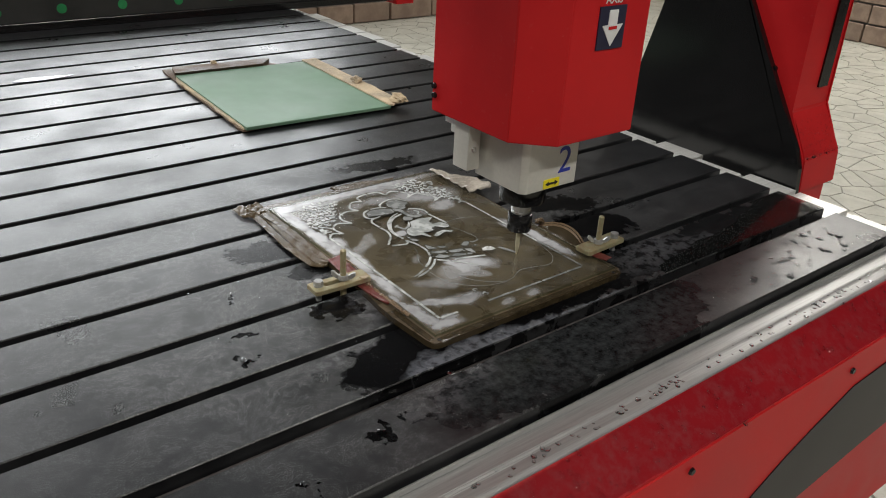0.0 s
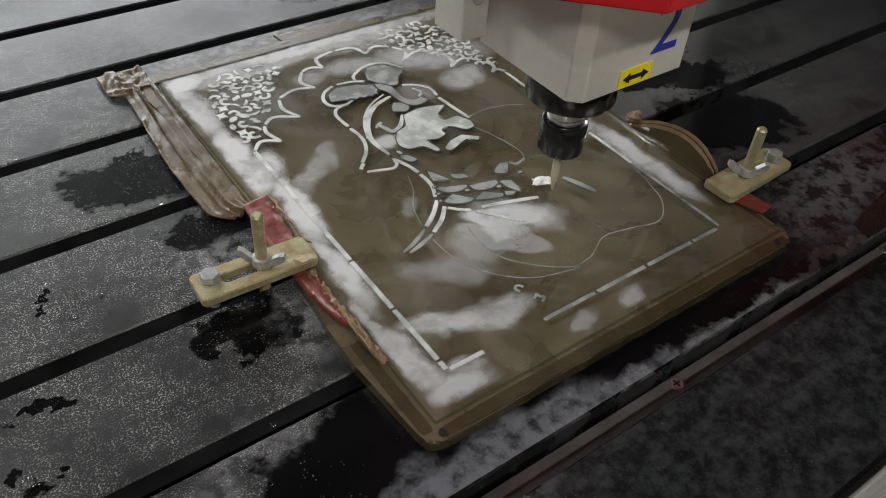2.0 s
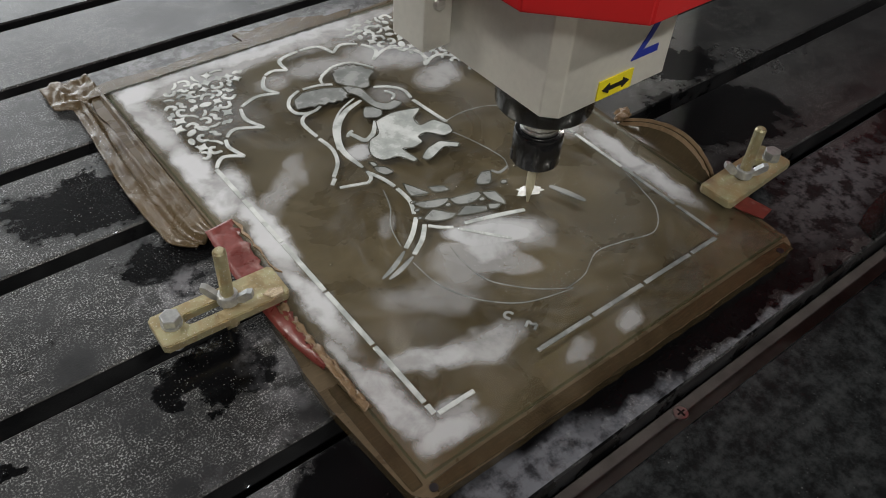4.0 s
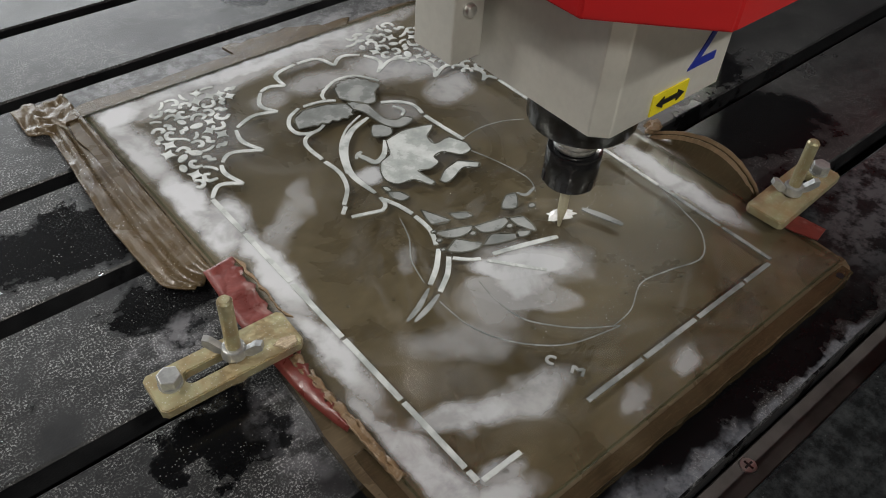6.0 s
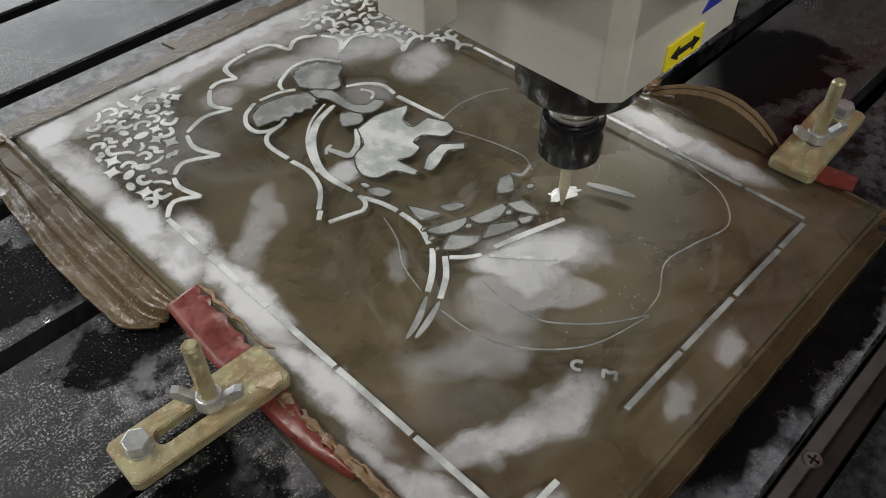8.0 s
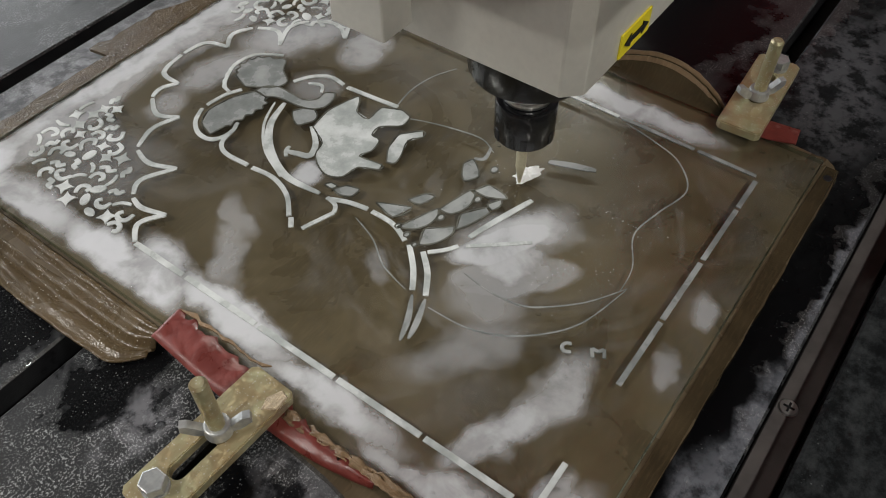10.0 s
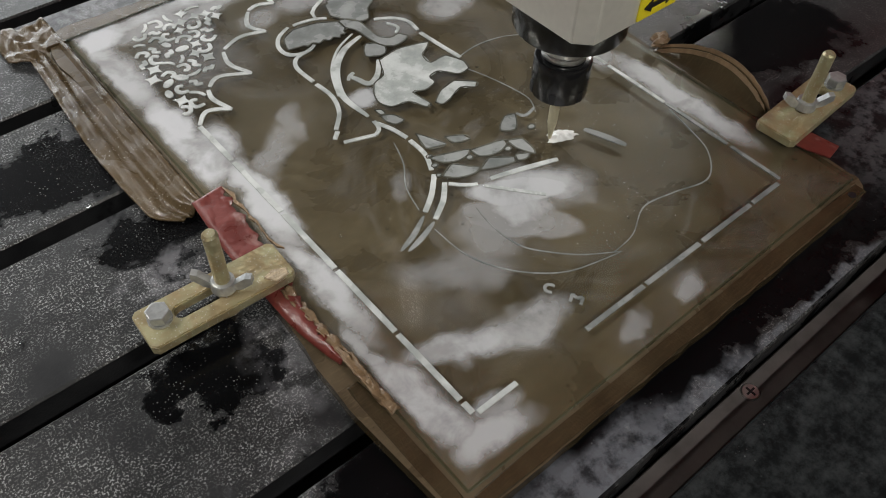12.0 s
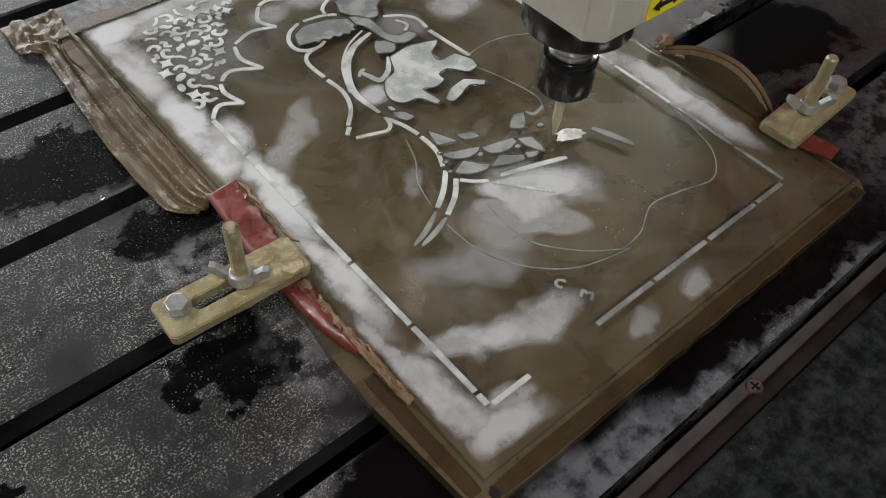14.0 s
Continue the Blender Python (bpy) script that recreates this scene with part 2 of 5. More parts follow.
def slat_material():
    m = Nodes("black_plastic")
    at = m.place()
    wet = m.patches(at, WET, 0.14, 0.075)
    milk = m.patches(at, MILK, 0.5, 0.045)
    # dusty film: strong round the work, faint at a distance
    near = m.patches(at, [(0.55, 0.74, 0.42, 0.36, 0, 1.0), (0.60, 1.03, 0.30, 0.10, 0, 1.0)], 0.75, 0.05)
    cloud = m.noise(at, 22.0, 4.0, 0.6)[0]
    dry = m.math("SUBTRACT", 1.0, wet)
    grit = m.ramp(m.noise(at, 900.0, 2.0, 0.75)[0], 0.53, 0.60, 0.0, 1.0)
    clump = m.ramp(m.noise(at, 150.0, 3.0, 0.6)[0], 0.36, 0.6, 0.2, 1.0)
    # pale dots put the sparkle of water beads into the colour
    bead_glints = m.math("MULTIPLY", m.dots(at, 520.0, 0.26, 0.35), m.ramp(m.noise(at, 34.0, 4.0)[0], 0.44, 0.62))
    dots = m.math("MAXIMUM", bead_glints, m.math("MULTIPLY", m.math("MULTIPLY", grit, clump), dry))
    spread = m.math("MAXIMUM", m.math("MULTIPLY", m.ramp(cloud, 0.34, 0.56), dry), m.math("MULTIPLY", m.ramp(cloud, 0.40, 0.62), 0.6))
    left = m.patches(at, [(0.36, 0.75, 0.20, 0.40, 0, 1.0)], 0.3, 0.05)
    film = m.math("MULTIPLY", m.math("MULTIPLY", dots, spread), m.math("MULTIPLY_ADD", m.math("MULTIPLY", near, m.math("MULTIPLY_ADD", left, 0.24, 0.42)), 0.95, 0.004))
    # white dots in the wet patches: glinting droplets, painted
    splash_glints = m.math("MULTIPLY", m.dots(at, 700.0, 0.30, 0.45), m.math("MULTIPLY", wet, m.ramp(m.noise(at, 45.0, 4.0)[0], 0.36, 0.6, 0.0, 0.30)))
    film = m.math("MAXIMUM", film, m.math("MULTIPLY", splash_glints, m.patches(at, [(0.42, 0.815, 0.10, 0.14, 0, 1.0)], 0.3, 0.03)))
    smear = m.noise(m.scaled(at, 3.0, 14.0, 3.0), 2.2, 5.0, 0.6)[0]
    base = m.mix(m.ramp(smear, 0.3, 0.75), (0.006, 0.0065, 0.0075), (0.015, 0.0155, 0.017))
    # grey film on the dry slats, its lamp sheen mixed into the colour
    haze = m.math("MULTIPLY", m.math("MULTIPLY", dry, near), m.ramp(m.noise(at, 30.0, 5.0, 0.65)[0], 0.36, 0.66, 0.0, 0.03))
    base = m.mix(haze, base, (0.42, 0.43, 0.44))
    base = m.mix(m.math("MULTIPLY", wet, 0.85), base, (0.0022, 0.0022, 0.0026))
    # dust, slurry and the painted glints lie on the upper faces only
    up = m.math("GREATER_THAN", m.split(m.add("ShaderNodeNewGeometry").outputs["True Normal"])[2], 0.6)
    film = m.math("MULTIPLY", film, up)
    base = m.mix(film, base, (0.50, 0.51, 0.51))
    # blue-grey mottling: milky film and the wet slats' reflection, painted as colour
    sheen_mottle = m.patches(at, [(0.62, 0.506, 0.22, 0.050, 0, 1.0), (0.95, 0.610, 0.28, 0.045, 0, 0.25)], 0.3, 0.02)
    sheen_mottle = m.math("MULTIPLY", sheen_mottle, m.ramp(m.noise(at, 85.0, 7.0, 0.75)[0], 0.36, 0.70, 0.015, 0.11))
    sheen_mottle = m.math("MULTIPLY", sheen_mottle, up)
    base = m.mix(sheen_mottle, base, (0.33, 0.36, 0.37))
    cloudy = m.math("MULTIPLY", milk, m.ramp(m.noise(at, 75.0, 5.0, 0.65)[0], 0.40, 0.58, 0.04, 0.6))
    cloudy = m.math("MULTIPLY", cloudy, up)
    base = m.mix(cloudy, base, (0.42, 0.42, 0.455))
    bank = m.patches(at, BANK, 0.22, 0.024)
    bank = m.math("MULTIPLY", bank, m.ramp(m.noise(at, 110.0, 5.0, 0.65)[0], 0.30, 0.60, 0.06, 0.36))
    bank = m.math("MULTIPLY", bank, m.math("GREATER_THAN", m.split(at)[1], 0.5676))
    base = m.mix(bank, base, (0.38, 0.40, 0.46))
    rough = m.math("ADD", m.ramp(m.noise(at, 9.0, 4.0)[0], 0.3, 0.7, 0.27, 0.42), m.math("MULTIPLY", film, 0.3))
    rough = m.math("MULTIPLY", rough, m.math("MULTIPLY_ADD", wet, -0.40, 1.0))
    grain = m.noise(at, 900.0, 2.0)[0]
    h = m.math("ADD", m.math("MULTIPLY", grain, m.math("SUBTRACT", 1.0, wet)), m.math("MULTIPLY", m.noise(at, 60.0, 3.0)[0], 0.9))
    h = m.math("ADD", h, m.math("MULTIPLY", bead_glints, 0.8))
    return m.set(base_color=base, roughness=rough, normal=m.bump(h, 0.22, 0.0006), specular_ior_level=m.math("MULTIPLY_ADD", wet, -0.32, 0.42))


# slurry on the glass: x, y, half-length, half-width, degrees, weight (metres in the world)
def on_glass(u, v, a, b, turn, w):
    return (GLASS[0] + u / 1000, GLASS[1] + v / 1000, a / 1000, b / 1000, turn, w)


SLURRY = [on_glass(*row) for row in [
    (15, 361, 19, 13, 20, 1.0), (14, 363, 14, 10, 20, 1.0), (11, 325, 11, 42, 0, 0.85), (12, 262, 10, 30, 0, 1.0), (18, 228, 13, 24, -25, 1.0), (22, 186, 9, 36, -5, 0.90), (15, 120, 8, 34, 3, 0.85),
    (9, 78, 5, 14, 0, 0.6), (10, 42, 11, 30, 12, 0.8), (22, 12, 20, 9, -5, 0.75), (45, 53, 26, 8, -22, 0.8), (74, 44, 20, 9, -10, 0.6), (34, 22, 10, 7, 0, 0.5),
    (152, 9, 10, 7, 30, 0.45), (112, 10, 12, 4, 20, 0.35), (258, 104, 8, 46, 3, 0.85), (250, 165, 10, 16, 0, 0.5),
    (120, 366, 130, 9, -1, 0.9), (70, 356, 64, 10, 0, 0.55), (165, 360, 60, 12, -4, 0.7), (52, 312, 26, 34, 30, 0.2), (48, 212, 20, 8, 42, 0.4), (66, 224, 16, 6, 60, 0.35), (165, 262, 14, 12, 0, 0.3),
    (200, 305, 34, 18, -30, 0.65), (214, 262, 20, 14, 20, 0.65), (150, 322, 34, 10, -12, 0.5), (235, 300, 25, 20, 0, 0.35), (140, 104, 26, 14, -38, 0.75), (122, 100, 14, 16, 0, 0.8), (98, 96, 17, 18, -40, 0.4),
    (111, 217, 8, 8, 0, 0.8), (84, 150, 10, 5, 50, 0.3), (70, 86, 28, 12, -30, 0.35), (60, 330, 16, 12, 0, 0.3), (104, 322, 14, 9, 0, 0.4), (170, 345, 40, 8, -8, 0.4)]]


# the drier, sharply bounded film round the bit's work
FAN = [on_glass(*row) for row in [(131, 107, 27, 10, -34, 0.80), (112, 96, 26, 12, -48, 0.42), (122, 84, 22, 10, -50, 0.34)]]


def glass_material(name, tint, slurry):
    m = Nodes(name)
    at = m.place()
    clear = m.add("ShaderNodeBsdfTransparent")
    clear.inputs[0].default_value = (*tint, 1)
    gloss = m.add("ShaderNodeBsdfGlossy")
    ripple = m.noise(at, 45.0, 3.0)[0]
    nrm = m.bump(ripple, 0.12, 0.0015)
    link(nrm, gloss.inputs["Normal"])
    gloss.inputs["Roughness"].default_value = 0.10
    fres = m.add("ShaderNodeFresnel")
    fres.inputs[0].default_value = 1.45
    pane = m.add("ShaderNodeMixShader")
    link(fres.outputs[0], pane.inputs[0])
    link(clear.outputs[0], pane.inputs[1])
    link(gloss.outputs[0], pane.inputs[2])
    last = pane
    if slurry:
        mask = m.math("MAXIMUM", m.math("MULTIPLY", m.patches(at, SLURRY, 0.50, 0.025, 6.0), 0.95), m.patches(at, FAN, 0.16, 0.012, 4.0))
        streak = m.noise(at, 46.0, 5.0, 0.58, 0.35)[0]
        haze = m.noise(at, 14.0, 5.0, 0.6, 1.2)[0]
        # the slurry stops a little short of the plate's edge
        px, py, pz = m.split(m.vmath("ADD", at, m.vmath("MULTIPLY", m.vmath("SUBTRACT", m.noise(at, 120.0, 3.0)[1], (0.5, 0.5, 0.5)), (0.005, 0.005, 0))))
        side = m.math("SUBTRACT", GLASS[2] / 2, m.math("ABSOLUTE", m.math("SUBTRACT", px, GLASS[0] + GLASS[2] / 2)))
        end = m.math("SUBTRACT", GLASS[3] / 2, m.math("ABSOLUTE", m.math("SUBTRACT", py, GLASS[1] + GLASS[3] / 2)))
        mask = m.math("MULTIPLY", mask, m.ramp(m.math("MINIMUM", side, end), 0.0015, 0.0062))
        f = m.math("MULTIPLY", mask, m.ramp(streak, 0.30, 0.55, 0.66, 1.0))
        f = m.math("MAXIMUM", f, m.ramp(haze, 0.42, 0.78, 0.0, 0.10))
        # faint swirls left by the bit
        away = m.vmath("SUBTRACT", at, (GLASS[0] + 0.160, GLASS[1] + 0.095, GLASS_TOP))
        ring = m.noise(m.vmath("ADD", m.vmath("MULTIPLY", away, (34, 34, 0)), m.vmath("MULTIPLY", m.combine(m.vmath("LENGTH", away, (0, 0, 0))), (1, 1, 1))), 1.0, 3.0, 0.6)[0]
        swirl = m.patches(at, [on_glass(150, 100, 105, 85, -10, 1.0)], 0.35, 0.03)
        f = m.math("MAXIMUM", f, m.math("MULTIPLY", swirl, m.ramp(ring, 0.48, 0.78, 0.0, 0.11)))
        grit = m.math("MULTIPLY", m.dots(at, 640.0, 0.24, 0.5), m.ramp(m.noise(at, 60.0, 4.0)[0], 0.36, 0.62, 0.1, 1.0))
        zone = m.patches(at, [on_glass(165, 90, 75, 62, -10, 1.0)], 0.4, 0.03)
        f = m.math("MAXIMUM", f, m.math("MULTIPLY", grit, m.math("MULTIPLY_ADD", zone, 0.85, 0.12)))
        m.set(base_color=m.mix(streak, (0.53, 0.545, 0.58), (0.63, 0.645, 0.68)), roughness=0.22, normal=nrm)
        last = m.add("ShaderNodeMixShader")
        link(f, last.inputs[0])
        link(pane.outputs[0], last.inputs[1])
        link(m.bsdf.outputs[0], last.inputs[2])
    else:
        m.tree.nodes.remove(m.bsdf)
    link(last.outputs[0], m.out.inputs[0])
    return m.mat


def clear_back():
    """The underside of the glass, joined by water to the cardboard: nothing is mirrored there."""
    m = Nodes("glass_back")
    clear = m.add("ShaderNodeBsdfTransparent")
    clear.inputs[0].default_value = (0.97, 0.98, 0.96, 1)
    m.tree.nodes.remove(m.bsdf)
    link(clear.outputs[0], m.out.inputs[0])
    return m.mat


def cardboard_material(name, color, rough, crumple=0.75, grit=0.0):
    m = Nodes(name)
    at = m.place()
    fibre = m.noise(m.scaled(at, 1, 6, 1), 160.0, 4.0)[0]
    stain = m.noise(at, 16.0, 5.0, 0.6, 0.6)[0]
    base = m.mix(m.ramp(stain, 0.3, 0.72), tuple(c * 0.62 for c in color), tuple(c * 1.25 for c in color))
    base = m.mix(m.ramp(fibre, 0.45, 0.75, 0, 0.3), base, tuple(min(1, c * 2.0) for c in color))
    if grit:
        # pale dots in the wet fibres: grit, and wet glints put into the colour
        glint_grains = m.math("MULTIPLY", m.dots(at, 700.0, 0.30, 0.45), m.ramp(m.noise(at, 70.0, 4.0)[0], 0.42, 0.62, 0.0, grit))
        base = m.mix(glint_grains, base, (0.55, 0.52, 0.46))
    m.set(base_color=base, roughness=m.ramp(stain, 0.3, 0.7, rough * 0.7, rough * 1.3),
          normal=m.bump(m.math("ADD", m.math("MULTIPLY", m.noise(m.scaled(at, 1.6, 1.0, 1.0), 620.0, 2.0, 0.5)[0], 0.8), m.math("MULTIPLY", m.noise(at, 150.0, 2.0)[0], 0.6)), crumple, 0.0018))
    return m.mat


def red_paint(milky=False):
    m = Nodes("red_paint_wet" if milky else "red_paint")
    at = m.place()
    dust = m.noise(at, 140.0, 4.0)[0]
    big = m.noise(at, 6.0, 4.0)[0]
    base = m.mix(m.ramp(big, 0.3, 0.7), (0.43, 0.010, 0.014), (0.53, 0.016, 0.018))
    base = m.mix(m.ramp(dust, 0.62, 0.85, 0, 0.10), base, (0.5, 0.42, 0.40))
    rough = m.ramp(big, 0.3, 0.7, 0.30, 0.42)
    if milky:
        # a film of slurry runs over the panel's upper edge
        run = m.patches(at, [(0.62, 0.394, 0.34, 0.026, 0, 0.9), (0.95, 0.392, 0.35, 0.026, 0, 0.6), (0.5, 0.384, 0.2, 0.016, 0, 0.6)], 0.6, 0.05)
        veil = m.math("MULTIPLY", run, m.ramp(m.noise(at, 55.0, 6.0, 0.7)[0], 0.40, 0.75, 0.05, 0.5))
        upper = m.math("GREATER_THAN", m.split(at)[2], -0.0552)
        veil = m.math("MULTIPLY", veil, upper)
        base = m.mix(veil, base, (0.33, 0.19, 0.19))
        # wet slope, darkened in colour for the dark surroundings it mirrors
        soak_shade = m.patches(at, [(0.8, 0.394, 0.7, 0.026, 0, 1.0)], 0.1, 0.006)
        soak_shade = m.math("MULTIPLY", soak_shade, upper)
        base = m.mix(m.math("MULTIPLY", soak_shade, 0.65), base, (0.12, 0.004, 0.010))
        rough = m.math("MULTIPLY", rough, m.math("MULTIPLY_ADD", soak_shade, -0.4, 1.0))
    return m.set(base_color=base, roughness=rough, normal=m.bump(dust, 0.05, 0.0006), specular_ior_level=0.2)


def brushed(name, color, rough, sx, sz, metal=1.0):
    m = Nodes(name)
    at = m.local()
    line = m.noise(m.scaled(at, sx, 30, sz), 14.0, 4.0, 0.7)[0]
    spot = m.noise(at, 28.0, 4.0)[0]
    base = m.mix(m.ramp(line, 0.25, 0.75), tuple(c * 0.82 for c in color), tuple(min(1, c * 1.1) for c in color))
    base = m.mix(m.ramp(spot, 0.55, 0.8, 0, 0.25), base, tuple(c * 0.6 for c in color))
    return m.set(base_color=base, metallic=metal, roughness=m.math("MULTIPLY_ADD", line, 0.16, rough), normal=m.bump(line, 0.08, 0.0004))


def zinc():
    m = Nodes("yellow_zinc")
    at = m.local()
    a = m.noise(at, 70.0, 4.0, 0.6, 0.8)[0]
    b = m.noise(at, 420.0, 2.0)[0]
    base = m.mix(m.ramp(a, 0.35, 0.65), (0.38, 0.30, 0.17), (0.40, 0.38, 0.23))
    base = m.mix(m.ramp(m.noise(at, 38.0, 3.0)[0], 0.5, 0.72), base, (0.24, 0.17, 0.13))
    # pale dots: dust specks, and the plate's glitter painted as colour
    base = m.mix(m.math("MULTIPLY", m.dots(at, 900.0, 0.34, 0.45), 0.8), base, (0.62, 0.60, 0.54))
    return m.set(base_color=base, metallic=m.ramp(b, 0.50, 0.66, 0.55, 0.05), roughness=m.ramp(a, 0.3, 0.7, 0.28, 0.5), normal=m.bump(b, 0.35, 0.0005))


def frosted(name="frosted_glass", depth=1.0):
    m = Nodes(name)
    at = m.place()
    n = m.noise(at, 55.0, 4.0, 0.6)[0]
    f = m.noise(at, 420.0, 3.0)[0]
    base = m.mix(m.ramp(n, 0.3, 0.7), tuple(c * depth for c in (0.32, 0.345, 0.34)), tuple(c * depth for c in (0.62, 0.645, 0.645)))
    return m.set(base_color=base, roughness=m.ramp(n, 0.3, 0.7, 0.16, 0.4), normal=m.bump(m.math("ADD", f, n), 0.25, 0.0008))


def tape(name, color):
    m = Nodes(name)
    at = m.place()
    n = m.noise(at, 90.0, 4.0, 0.6, 1.0)[0]
    base = m.mix(m.ramp(n, 0.3, 0.7), tuple(c * 0.75 for c in color), tuple(c * 1.15 for c in color))
    worn = m.ramp(m.noise(at, 40.0, 4.0, 0.6, 1.5)[0], 0.58, 0.74, 0.0, 0.22)
    base = m.mix(worn, base, (0.55, 0.45, 0.42))
    return m.set(base_color=base, roughness=m.ramp(n, 0.3, 0.7, 0.26, 0.5), normal=m.bump(m.math("ADD", n, m.noise(at, 420.0, 3.0)[0]), 0.16, 0.0010))


def stone(name, a, b, rough):
    m = Nodes(name)
    at = m.place()
    n = m.noise(at, 9.0, 5.0, 0.6)[0]
    f = m.noise(at, 70.0, 4.0)[0]
    base = m.mix(m.ramp(n, 0.3, 0.7), a, b)
    base = m.mix(m.math("MULTIPLY", m.random(), 0.45), base, tuple(c * 0.72 for c in a))
    base = m.mix(m.ramp(f, 0.55, 0.8, 0, 0.3), base, tuple(c * 0.6 for c in a))
    return m.set(base_color=base, roughness=rough, normal=m.bump(f, 0.3, 0.002))


def water_clear(name="water", cloud=0.0):
    m = Nodes(name)
    clear = m.add("ShaderNodeBsdfTransparent")
    clear.inputs[0].default_value = (0.96, 0.97, 0.97, 1)
    gloss = m.add("ShaderNodeBsdfGlossy")
    gloss.inputs["Roughness"].default_value = 0.07
    fres = m.add("ShaderNodeFresnel")
    fres.inputs[0].default_value = 1.33
    mixed = m.add("ShaderNodeMixShader")
    link(fres.outputs[0], mixed.inputs[0])
    link(clear.outputs[0], mixed.inputs[1])
    link(gloss.outputs[0], mixed.inputs[2])
    m.set(base_color=(0.75, 0.77, 0.78), roughness=0.1)
    body = m.add("ShaderNodeMixShader")
    body.inputs[0].default_value = cloud
    link(mixed.outputs[0], body.inputs[1])
    link(m.bsdf.outputs[0], body.inputs[2])
    link(body.outputs[0], m.out.inputs[0])
    return m.mat


def lamp_glow():
    m = Nodes("lamp_diffuser")
    return m.set(base_color=(0.9, 0.9, 0.9), emission_color=(1.0, 0.97, 0.92), emission_strength=9.0)


BLACK_SLAT = slat_material()
RAIL_ALUMINIUM = brushed("wet_rail_aluminium", (0.44, 0.44, 0.435), 0.40, 1, 3, 0.5)
ALUMINIUM = brushed("aluminium", (0.70, 0.70, 0.68), 0.36, 1, 8, 0.35)
SPINDLE_METAL = plain("spindle_aluminium", (0.66, 0.65, 0.60), 0.38, 0.35, 0.05, 240.0, 0.06)
STEEL = brushed("bright_steel", (0.78, 0.78, 0.77), 0.26, 2, 2)
SLOT_STEEL = plain("stained_slot_floor", (0.055, 0.046, 0.043), 0.42, 0.2, 0.4, 40.0)
BAR_STEEL = plain("stained_bar", (0.075, 0.066, 0.064), 0.55, 0.0, 0.45, 55.0, 0.3)
RED = red_paint()
RED_WET = red_paint(True)
BLACK_SHEET = plain("black_sheet", (0.006, 0.006, 0.0065), 0.24, 0.0, 0.3, 20.0, 0.25)
BLACK_OXIDE = plain("black_oxide", (0.010, 0.010, 0.011), 0.17, 0.0, 0.25, 150.0)
DARK_BEAM = plain("dark_grey_paint", (0.035, 0.037, 0.035), 0.5, 0.0, 0.35, 14.0)
GREEN_DOT = plain("green_paint", (0.03, 0.30, 0.10), 0.5, 0.0, 0.2)
BIT_METAL = plain("diamond_grit", (0.52, 0.48, 0.34), 0.45, 0.4, 0.15, 900.0, 0.5)
ZINC = zinc()
ZINC_GREY = plain("grey_zinc", (0.40, 0.41, 0.41), 0.42, 0.55, 0.25, 260.0, 0.35)
FROST = frosted()
# dark colour that stands in for the shadow at the cuts' edges
EDGE_SHADE = plain("dark_edge_shade", (0.10, 0.10, 0.085), 0.2, 0.0, 0.5, 300.0, 0.4)
FROST_THIN = frosted("lightly_frosted_glass", 0.50)
GLASS_FACE = glass_material("wet_glass", (0.90, 0.94, 0.90), True)
GLASS_BACK = clear_back()
GLASS_EDGE = glass_material("glass_edge", (0.58, 0.68, 0.60), False)
CARD_WET = cardboard_material("wet_cardboard", (0.090, 0.067, 0.040), 0.30, 0.06)
CARD_RIM = cardboard_material("soaked_cardboard_rim", (0.046, 0.034, 0.018), 0.20, 0.15)
CARD_FLAP = cardboard_material("crumpled_wet_cardboard", (0.076, 0.053, 0.027), 0.24, 0.22, 0.9)
TORN = cardboard_material("torn_paper_edge", (0.19, 0.125, 0.070), 0.35, 0.4)
CARD_DRY = cardboard_material("dry_cardboard", (0.50, 0.40, 0.27), 0.75)
CARD_BROWN = cardboard_material("brown_cardboard", (0.13, 0.085, 0.055), 0.6)
RED_TAPE = tape("red_tape", (0.150, 0.030, 0.024))
GREEN_SHEET = plain("green_film", (0.125, 0.225, 0.150), 0.6, 0.0, 0.08, 30.0, 0.05)
PALE_SCRAP = cardboard_material("pale_wet_scrap", (0.46, 0.42, 0.36), 0.2, 0.3)
SLURRY_WHITE = plain("white_slurry", (0.74, 0.75, 0.75), 0.32, 0.0, 0.1, 300.0, 0.6)
WATER = water_clear()
WATER_FILM = water_clear("still_water", 0.004)
DECAL = plain("glossy_black_decal", (0.009, 0.009, 0.010), 0.36, 0.0, 0.2, 12.0, 0.1)
BLUE_INK = plain("blue_ink", (0.018, 0.035, 0.33), 0.4)
YELLOW = plain("yellow_label", (0.80, 0.68, 0.02), 0.4, 0.0, 0.06)
INK = plain("black_ink", (0.01, 0.01, 0.012), 0.4)
NAVY = plain("navy_sticker", (0.018, 0.018, 0.045), 0.35)
WHITE = plain("white_sticker", (0.72, 0.72, 0.72), 0.4, 0.0, 0.05)
FLAG = stone("pale_flagstone", (0.40, 0.39, 0.335), (0.58, 0.565, 0.49), 0.45)
GROUT = stone("grey_grout", (0.24, 0.235, 0.205), (0.32, 0.31, 0.27), 0.8)
WALL_STONE = stone("brown_wall_stone", (0.16, 0.11, 0.08), (0.26, 0.19, 0.14), 0.7)
PLASTER = plain("grey_plaster", (0.11, 0.103, 0.095), 0.8, 0.0, 0.12, 12.0)
DIM_CEILING = plain("dim_ceiling", (0.05, 0.05, 0.05), 0.85, 0.0, 0.06, 8.0)
GLOW = lamp_glow()


